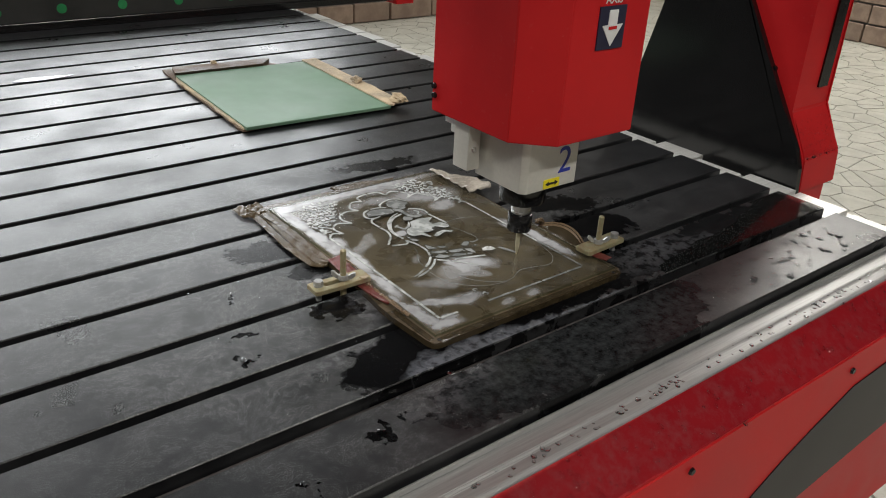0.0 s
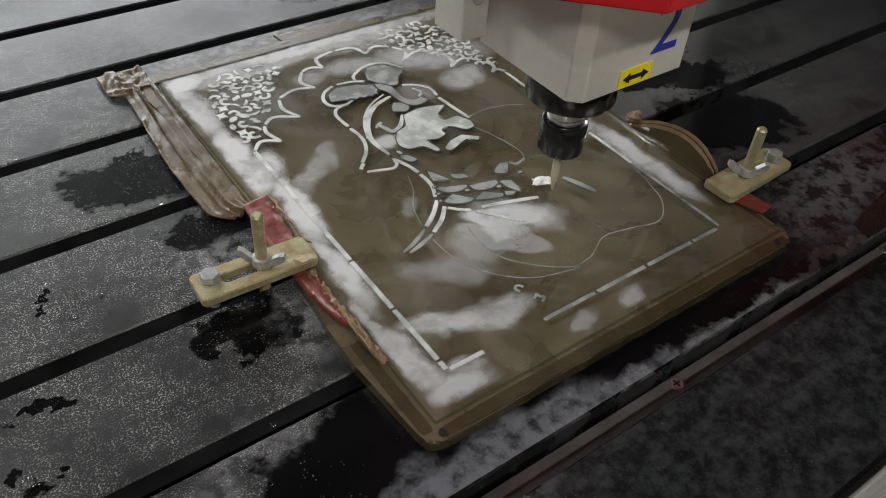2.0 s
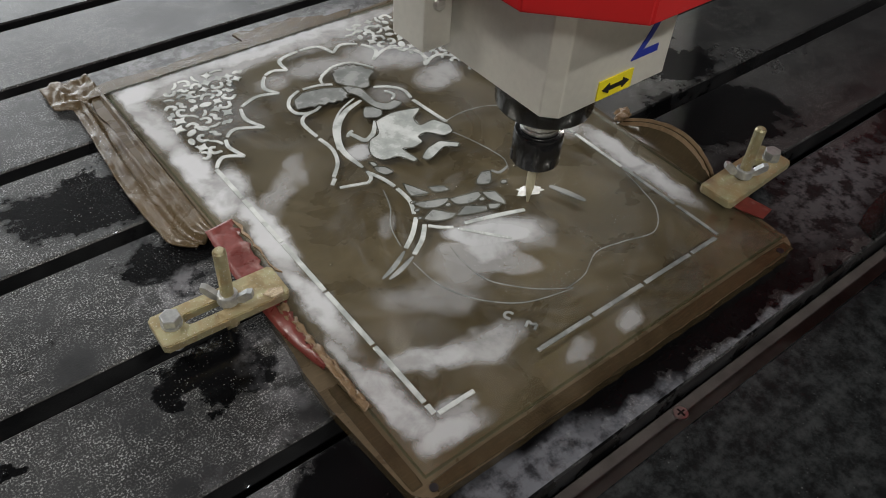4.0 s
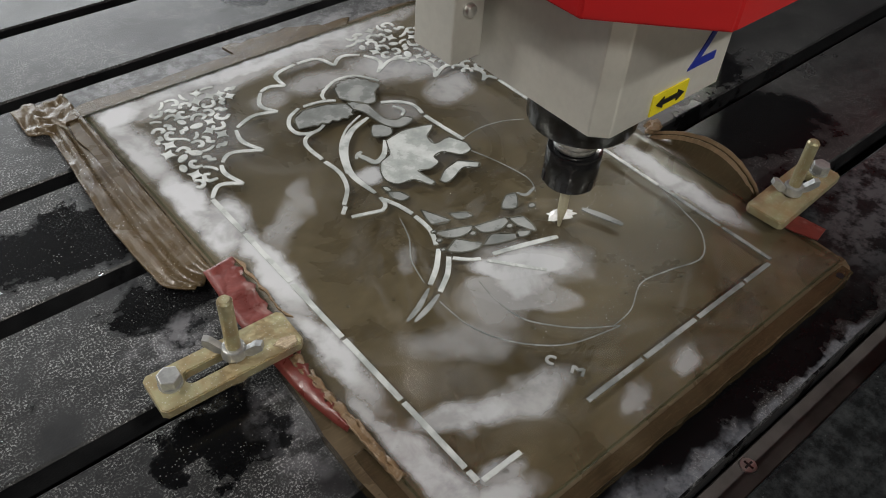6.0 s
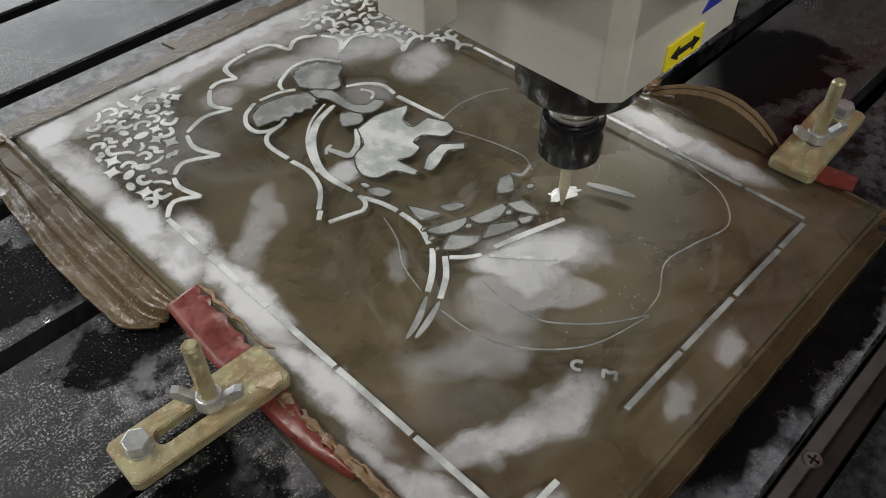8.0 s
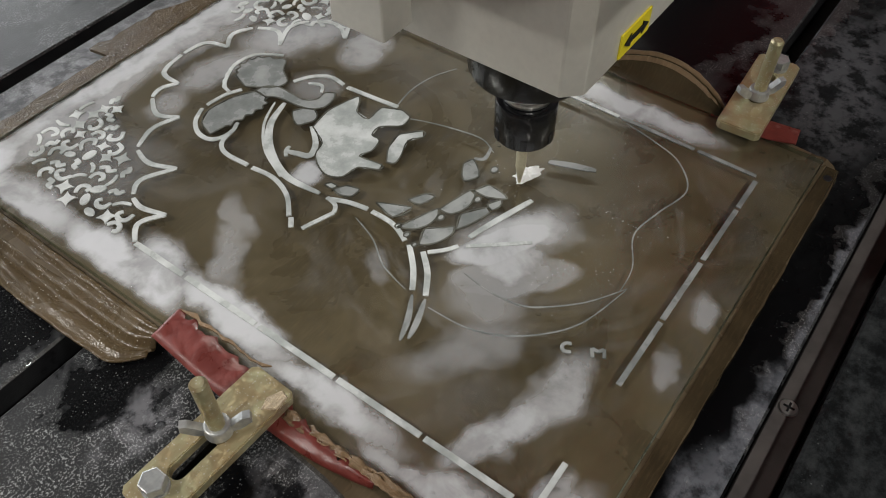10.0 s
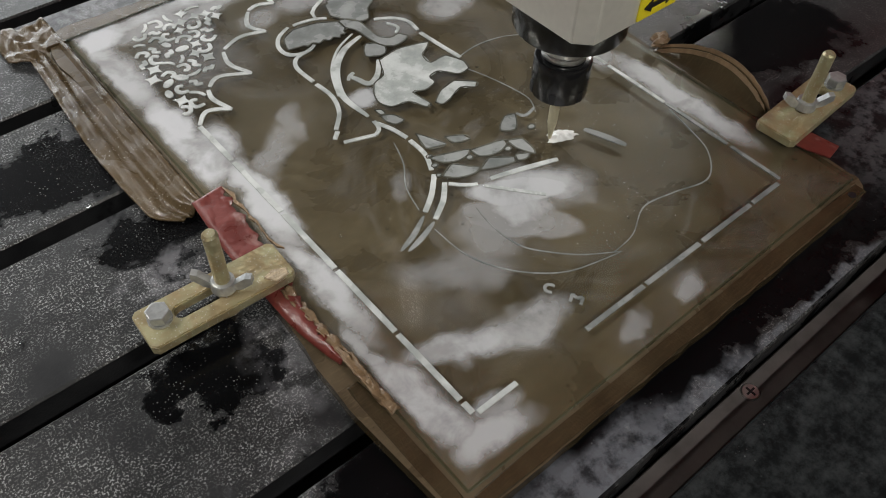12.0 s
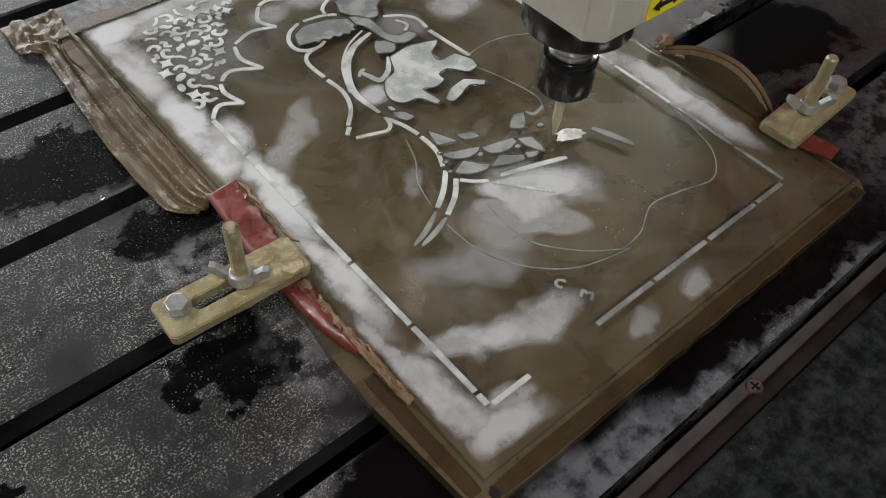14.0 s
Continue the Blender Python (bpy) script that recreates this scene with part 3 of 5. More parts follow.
# ---------------------------------------------------------------- the hall
def hall():
    x0, x1, y0, y1 = ROOM
    t = 0.15
    tagged(part("floor", box(x0 - t, x1 + t, y0 - t, y1 + t, FLOOR - 0.2, FLOOR - 0.003), GROUT), "grey grout bed under pale crazy paving", "floor", kind="structure")
    # unseen ceiling; its dark colour stands for an unlit one, dimming reflections
    tagged(part("ceiling", box(x0 - t, x1 + t, y0 - t, y1 + t, CEILING, CEILING + 0.15), DIM_CEILING), "unseen ceiling, coloured dark like an unlit one to dim its reflection", "ceiling", kind="structure")
    a, b, lo, hi = ADDED_WINDOW
    bm = box(x0, a, y1, y1 + t, FLOOR - 0.008, CEILING)
    box(b, x1, y1, y1 + t, FLOOR - 0.008, CEILING, bm=bm)
    box(a, b, y1, y1 + t, FLOOR - 0.008, lo, bm=bm)
    box(a, b, y1, y1 + t, hi, CEILING, bm=bm)
    tagged(part("wall_north", bm, PLASTER), "grey plastered wall with the added wide window", "wall", kind="structure")
    # added window out of view: gives slats and glass their sheen
    win = tagged(empty("window_1"), "unseen wide white-framed window, added for the sheen on the slats", "window", kind="structure")
    bm = box(a, b, y1 + 0.05, y1 + 0.10, lo, lo + 0.06)
    box(a, b, y1 + 0.05, y1 + 0.10, hi - 0.06, hi, bm=bm)
    for k in range(5):
        x = a + (b - a - 0.06) * k / 4
        box(x, x + 0.06, y1 + 0.05, y1 + 0.10, lo + 0.061, hi - 0.061, bm=bm)
    part("window_frame", bm, WHITE, win)
    data = bpy.data.lights.new("window_light", "AREA")
    data.shape, data.size, data.size_y, data.energy, data.color = "RECTANGLE", b - a - 0.1, hi - lo - 0.1, ADDED_WINDOW_WATTS, (0.95, 0.98, 1.0)
    new("window_light", data).matrix_basis = look(((a + b) / 2, y1 - 0.01, (lo + hi) / 2), ((a + b) / 2, 0, (lo + hi) / 2))
    # walls added to close the hall, mostly unseen; dark plaster dims reflections
    for name, b in (("wall_south", (x0, x1, y0 - t, y0)), ("wall_west", (x0 - t, x0, y0 - t, y1 + t)), ("wall_east", (x1, x1 + t, y0 - t, y1 + t))):
        tagged(part(name, box(*b, FLOOR - 0.008, CEILING), PLASTER), "grey plastered wall added to close the hall, mostly out of view", "wall", kind="structure")


def fill_lights():
    # none of these is in view; each is added for its light
    for x, y, turn, watts in FILL_FIXTURES:
        thing = empty("ceiling_light", pose(x, y, CEILING, 0, 0, turn))
        tagged(thing, "unseen white fluorescent batten fixture, added to light the work", "lamp", "ceiling lights")
        part("housing", box(-0.62, 0.62, -0.11, 0.11, -0.05, 0, 0.004), WHITE, thing)
        part("diffuser", box(-0.60, 0.60, -0.095, 0.095, -0.075, -0.0505, 0.006), GLOW, thing, "glowing white diffuser of the added fixture")
        data = bpy.data.lights.new("tube_light", "AREA")
        data.shape, data.size, data.size_y, data.energy, data.color = "RECTANGLE", 1.2, 0.2, watts, (1.0, 0.965, 0.90)
        lamp = new("tube_light", data)
        lamp.matrix_basis = pose(x, y, CEILING - 0.085, 0, 0, turn)


hall()
fill_lights()


# ---------------------------------------------------------------- the router's table
def table():
    thing = tagged(empty("router_table"), "router table of black plastic slats with a red front panel", "machine table")
    # steel floor of the slots, aluminium profile ends and the frame
    part("slot_bed", box(SLAT_START, SLAT_END, 0.466, 2.74, -0.060, -0.032), SLOT_STEEL, thing, "stained dark metal bed seen in the slots")
    part("front_rail", prism_x([(0.4195, -0.0265), (0.424, -0.0245), (0.436, -0.0235), (0.4385, -0.0205), (0.4655, -0.020), (0.4655, -0.075), (0.4195, -0.075)], SLAT_START, 1.30, 0.0008), RAIL_ALUMINIUM, thing, "wet bare aluminium front rail")
    part("lip", box(SLAT_START, 1.29, 0.4565, 0.4595, -0.0195, -0.013, 0.001), RAIL_ALUMINIUM, thing, "thin aluminium lip")
    part("front_panel", prism_x([(0.4190, -0.0262), (0.368, -0.056), (0.368, -0.42), (0.4190, -0.42)], SLAT_START, 1.30, 0.002), RED_WET, thing, "glossy red sheet metal front panel, wet along its upper edge")
    decal = [(1.30, -0.104), (1.06, -0.108), (0.97, -0.113), (0.89, -0.140), (0.83, -0.163), (0.77, -0.192), (0.66, -0.265), (0.68, -0.36), (0.78, -0.305), (0.885, -0.262), (1.06, -0.247), (1.30, -0.235)]
    part("decal", prism_y(decal, 0.3665, 0.3679), DECAL, thing, "black angular stripe on the front panel")
    for x, z in ((0.630, -0.076), (0.950, -0.082), (0.30, -0.080), (-0.05, -0.080)):
        bm = tube(0, 0, 0, 0.003, 0.0045, 0.0035, 12)
        bm.transform(pose(x, 0.3679, z, 90, 0, 0))
        part("bolt", bm, BLACK_OXIDE, thing)
    part("end_rail", box(1.205, 1.30, 0.4665, 2.74, -0.075, -0.034, 0.002), ALUMINIUM, thing)
    part("side_panel", box(1.255, 1.298, 0.4665, 2.74, -0.42, -0.0755, 0.002), RED, thing)
    for x in (-0.85, 1.12):
        for y in (0.55, 2.55):
            part("leg", box(x - 0.05, x + 0.05, y - 0.05, y + 0.05, FLOOR, -0.0605, 0.004), RED, thing)
    part("cross_beam", box(-0.79, 1.06, 0.51, 0.59, -0.30, -0.20, 0.004), RED, thing)
    # the slats, each with its aluminium profile end
    rng = random.Random(3)
    first = True
    ends = []
    y = 0.463
    k = 0
    while y < 2.7:
        top = SLOT_Y - SLOT / 2 + k * SLAT_PITCH - (0.003 if first else 0)
        first = False
        ends.append((y, top))
        y = SLOT_Y + SLOT / 2 + k * SLAT_PITCH + (0.003 if k == 0 else 0)
        k += 1
    wide = box(SLAT_START, SLAT_END, -0.04125, 0.04125, -SLAT_THICK, 0, 0.0012, segments=1)
    shared = bpy.data.meshes.new("slat")
    wide.to_mesh(shared)
    wide.free()
    shared.materials.append(BLACK_SLAT)
    for a, b in ends:
        if abs((b - a) - 0.0825) < 0.0006:
            ob = new("slat", shared)
            ob.location = (rng.uniform(-0.002, 0.002), (a + b) / 2, 0)
            ob.parent = thing
        else:
            part("slat", box(SLAT_START, SLAT_END, a, b, -SLAT_THICK, 0, 0.0012, segments=1), BLACK_SLAT, thing)
        part("profile", box(SLAT_END - 0.012, 1.262 + rng.uniform(0, 0.03), a - 0.002, b + 0.002, -0.0318, -SLAT_THICK - 0.0005, 0.001), ALUMINIUM, thing)
    # flat steel bar in the first slot, held by countersunk screws
    part("slot_bar", box(SLAT_START, SLAT_END, 0.5502, 0.5652, -0.0318, -0.0140, 0.0006, segments=1), BAR_STEEL, thing, "stained brown-grey steel bar in the slot")
    for x in (0.41, 0.625, 0.84, 1.05):
        screw = part("screw", tube(x, SLOT_Y + 0.002, -0.0142, -0.0132, 0.0046, 0.0040, 20), STEEL, thing, "countersunk cross-head steel screw")
        part("cross", box(x - 0.0026, x + 0.0026, SLOT_Y + 0.0015, SLOT_Y + 0.0025, -0.0134, -0.0128, bm=box(x - 0.0005, x + 0.0005, SLOT_Y - 0.0006, SLOT_Y + 0.0046, -0.0134, -0.0129)), INK, screw)


table()


# ---------------------------------------------------------------- gantry
def gantry():
    thing = tagged(empty("gantry"), "red steel gantry with black side panel standing over the table", "machine gantry")
    side = [(0.659, -0.0318), (0.664, 0.026), (0.708, 0.097), (0.714, 0.92), (0.905, 0.92), (0.905, 0.455), (0.958, 0.237), (1.006, 0.044), (1.004, -0.0318)]
    leg = part("leg", prism_x(side, 1.297, 1.41, 0.003), RED, thing, "glossy red painted gantry leg")
    part("panel", prism_x([(0.6595, -0.0312), (1.030, -0.0312), (1.036, 0.044), (0.984, 0.237), (0.920, 0.448), (0.924, 0.448), (0.817, 0.264), (0.677, 0.044), (0.664, 0.012)], 1.285, 1.2965), BLACK_SHEET, leg, "matt black inner side panel")
    part("stripe", box(1.363, 1.392, 0.7050, 0.7081, 0.13, 0.60), BLACK_SHEET, leg, "black stripe")
    for y, z in ((0.778, 0.149), (0.702, 0.012)):
        bm = tube(0, 0, 0, 0.005, 0.0055, 0.005, 14)
        bm.transform(pose(1.2969 if z > 0.05 else 1.2849, y - 0.025, z + 0.01, 0, -90, 0))
        part("bolt", bm, BLACK_OXIDE, leg)
    part("leg", prism_x(side, -1.10, -0.98, 0.003), RED, thing, "glossy red painted gantry leg")
    part("foot", box(1.305, 1.40, 0.67, 1.0, FLOOR, -0.0325), RED, thing)
    part("foot", box(-1.10, -0.98, 0.66, 1.0, FLOOR, -0.0325), RED, thing)
    part("bridge", box(-0.9795, 1.2965, 0.875, 0.985, 0.64, 0.90, 0.004), DARK_BEAM, thing, "dark grey cross bridge that carries the head")
    for z in (0.69, 0.84):
        part("guide_rail", box(-0.95, 1.26, 0.861, 0.8745, z - 0.012, z + 0.012, 0.002), STEEL, thing)


gantry()


def far_beam():
    thing = tagged(empty("rear_beam"), "dark grey rear cross beam dotted with green paint", "machine beam")
    part("beam", box(-1.0, 1.58, 2.262, 2.42, 0.0, 0.088, 0.004), DARK_BEAM, thing)
    part("skirt", box(-1.0, 1.57, 2.246, 2.2615, 0.0, 0.020, 0.002), BLACK_SHEET, thing, "black rubber skirt")
    for k in range(16):
        bm = tube(0, 0, 0, 0.0012, 0.012, None, 20)
        bm.transform(pose(-0.78 + 0.150 * k, 2.2619, 0.046, 90, 0, 0))
        part("dot", bm, GREEN_DOT, thing, "round green paint dot")
    part("end_plate", box(1.5805, 1.65, 2.25, 2.44, -0.015, 0.10, 0.003), RED, thing, "red end plate")


far_beam()


# ---------------------------------------------------------------- the spindle head (origin at the bit's tip)
def spindle_head():
    thing = tagged(empty("spindle_head"), "red covered router head with square aluminium spindle and diamond bit", "router head")
    top = 0.80
    # cover: a folded red sheet, chamfered at the front corners
    outline = [(-0.0785, 0.086), (-0.0785, -0.048), (-0.0405, -0.086), (0.076, -0.086), (0.106, -0.056), (0.106, 0.086)]
    bm = prism(outline, 0.1855, top)
    bmesh.ops.bevel(bm, geom=list(bm.edges), offset=0.0012, segments=2, affect="EDGES")
    cover = part("cover", bm, RED, thing, "folded glossy red sheet metal cover")
    for y, z in ((0.0805, 0.216), (0.0795, 0.205)):
        s = tube(0, 0, 0, 0.003, 0.0038, 0.003, 12)
        s.transform(pose(-0.0790, y, z, 0, -90, 0))
        part("screw", s, BLACK_OXIDE, cover)
    # sticker with an arrow
    sticker = part("sticker", box(-0.0025, 0.0375, -0.0876, -0.0861, 0.284, 0.328), NAVY, cover, "navy sticker with white down arrow")
    cx = 0.0175
    part("arrow", prism_y([(cx - 0.0065, 0.324), (cx - 0.0065, 0.309), (cx - 0.0155, 0.309), (cx, 0.287), (cx + 0.0155, 0.309), (cx + 0.0065, 0.309), (cx + 0.0065, 0.324)], -0.0886, -0.0877), WHITE, sticker)
    part("minus", box(cx - 0.006, cx + 0.006, -0.0894, -0.0887, 0.3045, 0.3075), RED, sticker)
    text_mesh("lettering", "AXIS", 0.012, 0.0003, WHITE, cover, pose(cx, -0.0866, 0.334, 90, 0, 0), "small white lettering")
    # spindle body
    x0, x1, y0, y1 = -0.0455, 0.0455, -0.0455, 0.038
    c = 0.007
    bm = prism([(x0, y1), (x0, y0 + c), (x0 + c, y0), (x1 - c, y0), (x1, y0 + c), (x1, y1)], 0.1155, 0.1854)
    bmesh.ops.bevel(bm, geom=list(bm.edges), offset=0.0006, segments=1, affect="EDGES")
    body = part("spindle_body", bm, SPINDLE_METAL, thing, "square brushed aluminium spindle housing")
    text_mesh("number", "2", 0.046, 0.0002, BLUE_INK, body, pose(0.018, -0.0458, 0.1465, 90, 0, 0), "blue handwritten numeral")
    tag = part("label", box(-0.0135, 0.0115, -0.0464, -0.0456, 0.1170, 0.1280), YELLOW, body, "yellow label with black double arrow")
    ax, az = -0.001, 0.1225
    part("arrow", prism_y([(ax - 0.010, az), (ax - 0.005, az + 0.003), (ax - 0.005, az + 0.0012), (ax + 0.005, az + 0.0012), (ax + 0.005, az + 0.003), (ax + 0.010, az),
                           (ax + 0.005, az - 0.003), (ax + 0.005, az - 0.0012), (ax - 0.005, az - 0.0012), (ax - 0.005, az - 0.003)], -0.0470, -0.0465), INK, tag)
    # slide plate and angle behind the spindle
    part("slide_plate", box(-0.040, 0.070, 0.0864, 0.095, 0.150, 0.92, 0.0008), ALUMINIUM, thing, "bare aluminium slide plate")
    angle = part("angle", box(-0.0680, -0.0500, 0.0270, 0.0538, 0.1255, 0.1854, 0.0008), SPINDLE_METAL, thing, "aluminium mounting angle with screws")
    part("web", box(-0.0499, -0.0456, 0.0330, 0.0538, 0.1255, 0.1854, 0.0005), SPINDLE_METAL, angle)
    part("rear_block", box(-0.0454, 0.0454, 0.0382, 0.0538, 0.1255, 0.1854, 0.0008), SPINDLE_METAL, thing)
    part("back_plate", box(-0.060, 0.060, 0.0545, 0.0818, 0.1700, 0.80, 0.0008), ALUMINIUM, thing)
    for z in (0.1515, 0.1805):
        s = smooth(part("screw", tube(0, 0, 0, 0.003, 0.0034, 0.0028, 18, bevel=0.0006), STEEL, angle))
        s.matrix_basis = pose(-0.0600, 0.0268, z, 90, 0, 0)
    # nose, collet and bit
    bm = tube(0, 0, 0.0855, 0.1154, 0.0285, None, 64, bevel=0.002)
    tube(0, 0, 0.0825, 0.0860, 0.021, None, 48, bm)
    smooth(part("nose", bm, BLACK_OXIDE, thing, "black round spindle nose"))
    bm = tube(0, 0, 0.073, 0.0826, 0.0125, None, 48)
    tube(0, 0, 0.062, 0.0732, 0.0105, 0.0105, 48, bm)
    tube(0, 0, 0.0680, 0.0712, 0.0118, 0.0118, 48, bm, 0.0006)
    smooth(part("shaft", bm, STEEL, thing, "polished steel spindle shaft"))
    bm = tube(0, 0, 0.0450, 0.0675, 0.0150, None, 48, bevel=0.0014)
    tube(0, 0, 0.0444, 0.0452, 0.010, None, 32, bm)
    nut = smooth(part("collet_nut", bm, BLACK_OXIDE, thing, "black collet nut"))
    for k in range(6):
        a = k * math.pi / 3
        n = box(-0.0018, 0.0018, 0.0145, 0.0153, 0.0460, 0.0525, 0.0003)
        n.transform(Matrix.Rotation(a, 4, "Z"))
        part("wrench_slot", n, INK, nut)
    bm = tube(0, 0, 0.022, 0.0448, 0.0027, None, 24)
    tube(0, 0, 0.0100, 0.0221, 0.0008, 0.0026, 24, bm)
    smooth(part("bit", bm, BIT_METAL, thing, "pale diamond engraving bit"))
    # carriage that ties the head to the bridge
    part("carriage", box(-0.09, 0.07, 0.0955, 0.130, 0.64, 0.90, 0.002), ALUMINIUM, thing)
    return thing


HEAD = spindle_head()


# ---------------------------------------------------------------- the workpiece
def G(u, v):
    return (GLASS[0] + u / 1000, GLASS[1] + v / 1000)


def workpiece():
    gx, gy, gw, gl = GLASS
    rng = random.Random(11)
    # cardboard under the glass
    mat = tagged(empty("cardboard_mat"), "soaked brown cardboard mat with torn flaps under the glass", "cardboard")
    left, right, low, high = gx - 0.010, gx + gw + 0.006, gy - 0.010, gy + gl + 0.012
    edge = spline([(left + 0.012, low), (left + 0.003, low + 0.003), (left, low + 0.012)], 4)
    edge = [tuple(p) for p in edge]
    edge += rough_line((left - 0.004, gy + 0.06), (left + 0.006, gy + 0.19), 10, 0.0012, rng)
    edge += rough_line((left + 0.004, gy + 0.2), (left - 0.004, high - 0.004), 14, 0.001, rng)
    edge += rough_line((left + 0.002, high), (right - 0.004, high - 0.006), 26, 0.0010, rng)
    edge += rough_line((right, high - 0.012), (right, low + 0.02), 22, 0.0006, rng)
    edge += [tuple(p) for p in spline([(right, low + 0.014), (right - 0.003, low + 0.004), (right - 0.014, low)], 4)]
    edge += rough_line((right - 0.02, low), (left + 0.02, low), 30, 0.0005, rng)
    base = part("base", prism(edge, 0.0004, GLASS_LOW - 0.0003, bevel=0.0012), CARD_WET, mat)
    base.data.materials.append(CARD_RIM)
    for p in base.data.polygons:
        p.material_index = 0 if abs(p.normal.z) > 0.9 else 1
    # raised soaked rim round the glass
    def rim(points, w, z):
        part("rim", prism(ribbon(points, w, 0.0, 3), GLASS_LOW - 0.0030, z, bevel=0.0012), CARD_RIM, mat, "wet glossy cardboard rim")
    rim([(gx + 0.001, gy - 0.0052), (gx + gw * 0.5, gy - 0.0056), (gx + gw, gy - 0.0052)], 0.0075, GLASS_LOW + 0.0004)
    rim([(gx - 0.0050, gy - 0.002), (gx - 0.0056, gy + 0.03), (gx - 0.0058, gy + 0.07)], 0.0068, GLASS_LOW + 0.0004)
    part("rim", prism(rough_line((gx - 0.012, gy + gl + 0.0010), (gx + 0.215, gy + gl + 0.0010), 24, 0.0003, rng) + rough_line((gx + 0.215, gy + gl + 0.011), (gx - 0.012, gy + gl + 0.014), 30, 0.0014, rng), GLASS_LOW - 0.003, GLASS_LOW + 0.0012, bevel=0.0006), CARD_FLAP, mat, "soaked cardboard edge")
    for x, y in ((gx + 0.001, gy - 0.0055), (gx + gw - 0.010, gy - 0.0058)):
        part("hole", tube(x, y, GLASS_LOW + 0.0003, GLASS_LOW + 0.0008, 0.0022, None, 14), INK, mat, "dark nail hole")
    # long crumpled flap on one side
    flap = bmesh.new()
    rows = []
    n, w = 92, 20
    for i in range(n + 1):
        s = i / n
        v = 0.205 + s * 0.203
        row = []
        for j in range(w + 1):
            q = j / w
            reach = 0.0245 + 0.003 * math.sin(5 * s) - 0.012 * (max(0, 0.07 - s) / 0.07) ** 2
            if s > 0.86:
                reach += 0.011 * min(1, (s - 0.86) / 0.03)
            x = gx - 0.0015 - q * reach
            z = 0.0085 - 0.006 * q ** 1.5 + 0.0006 * noise.noise((s * 16, q * 4.5, 1.7)) + 0.0014 * math.sin(q * 8 + s * 2) + 0.0010 * math.sin(q * 19 + 1.2 * s)
            z += 0.0016 * noise.noise((s * 44, q * 9, 6.1)) * max(0, q - 0.55) + 0.0026 * noise.noise((s * 44, q * 8, 3.0)) * (s > 0.85)
            y = gy + v + 0.002 * noise.noise((s * 9.2, q * 2.7, 4.0)) + (0.012 * (q - 0.1) * max(0, s - 0.9) / 0.1)
            row.append(flap.verts.new((x, y, max(z, 0.0008))))
        rows.append(row)
    for i in range(n):
        for j in range(w):
            flap.faces.new((rows[i][j], rows[i + 1][j], rows[i + 1][j + 1], rows[i][j + 1]))
    ob = smooth(part("flap", flap, CARD_FLAP, mat, "crumpled shiny wet cardboard flap"), 60)
    thick = ob.modifiers.new("thickness", "SOLIDIFY")
    thick.thickness, thick.offset = 0.0012, 1.0
    # torn strip standing behind the glass
    strip = [(0.600, high - 0.008)] + rough_line((0.596, high + 0.016), (0.662, high + 0.012), 9, 0.002, rng) + rough_line((0.672, high + 0.004), (0.674, high - 0.010), 3, 0.001, rng)
    part("torn_strip", prism(strip, 0.0057, 0.0078), CARD_FLAP, mat, "torn cardboard strip")
    # bowed flap on the other side
    bow = bmesh.new()
    n = 22
    lowr, topr, innr = [], [], []
    for i in range(n + 1):
        s = i / n
        y = gy + 0.060 + 0.086 * s
        out = 0.016 * math.sin(math.pi * min(1, s * 0.86 + 0.10)) ** 0.8
        lift = 0.013 * math.sin(math.pi * s) ** 0.7
        innr.append(bow.verts.new((gx + gw + 0.001, y, 0.0085)))
        lowr.append(bow.verts.new((gx + gw + 0.003 + out * 0.55, y, 0.006 + lift * 0.2 + 0.0008 * noise.noise((i * 0.5, 2, 3)))))
        topr.append(bow.verts.new((gx + gw + 0.003 + out, y + 0.001 * noise.noise((i * 0.7, 0, 0)), 0.006 + lift)))
    topr_at = [tuple(v.co) for v in topr]
    for i in range(n):
        bow.faces.new((innr[i], innr[i + 1], lowr[i + 1], lowr[i]))
        bow.faces.new((lowr[i], lowr[i + 1], topr[i + 1], topr[i]))
    ob = smooth(part("bowed_flap", bow, CARD_RIM, mat, "bowed brown cardboard flap"), 60)
    thick = ob.modifiers.new("thickness", "SOLIDIFY")
    thick.thickness, thick.offset = 0.0014, 1.0
    for k in range(2):                       # torn plies along its outer edge
        ply = bmesh.new()
        a, b = [], []
        for i in range(n + 1):
            q = topr_at[i]
            a.append(ply.verts.new((q[0] - 0.003 * k, q[1], q[2] - 0.0005 - 0.002 * k)))
            b.append(ply.verts.new((q[0] + 0.0012 - 0.003 * k, q[1], q[2] + 0.0022 - 0.002 * k + 0.0006 * noise.noise((i * 0.9, k, 1)))))
        for i in range(n):
            ply.faces.new((a[i], a[i + 1], b[i + 1], b[i]))
        ob = part("ply", ply, TORN, mat, "torn light brown cardboard ply")
        thick = ob.modifiers.new("thickness", "SOLIDIFY")
        thick.thickness, thick.offset = 0.0009, 0.0
    # crumpled flap at the far corner
    far = bmesh.new()
    rows = []
    for i in range(25):
        t = i / 24
        row = []
        for j in range(7):
            q = j / 6
            x = gx + gw - 0.004 + q * (0.012 + 0.040 * max(0, 1 - abs(t - 0.25) / 0.6) + 0.004 * math.sin(17 * t))
            z = 0.0118 + 0.006 * q * (1 - q) + 0.0042 * noise.noise((i * 0.45, j * 0.8, 9.0)) - 0.002 * q
            row.append(far.verts.new((x, gy + 0.275 + 0.105 * t + 0.002 * noise.noise((i * 0.3, j * 0.7, 2.0)), z)))
        rows.append(row)
    for i in range(24):
        for j in range(6):
            far.faces.new((rows[i][j], rows[i + 1][j], rows[i + 1][j + 1], rows[i][j + 1]))
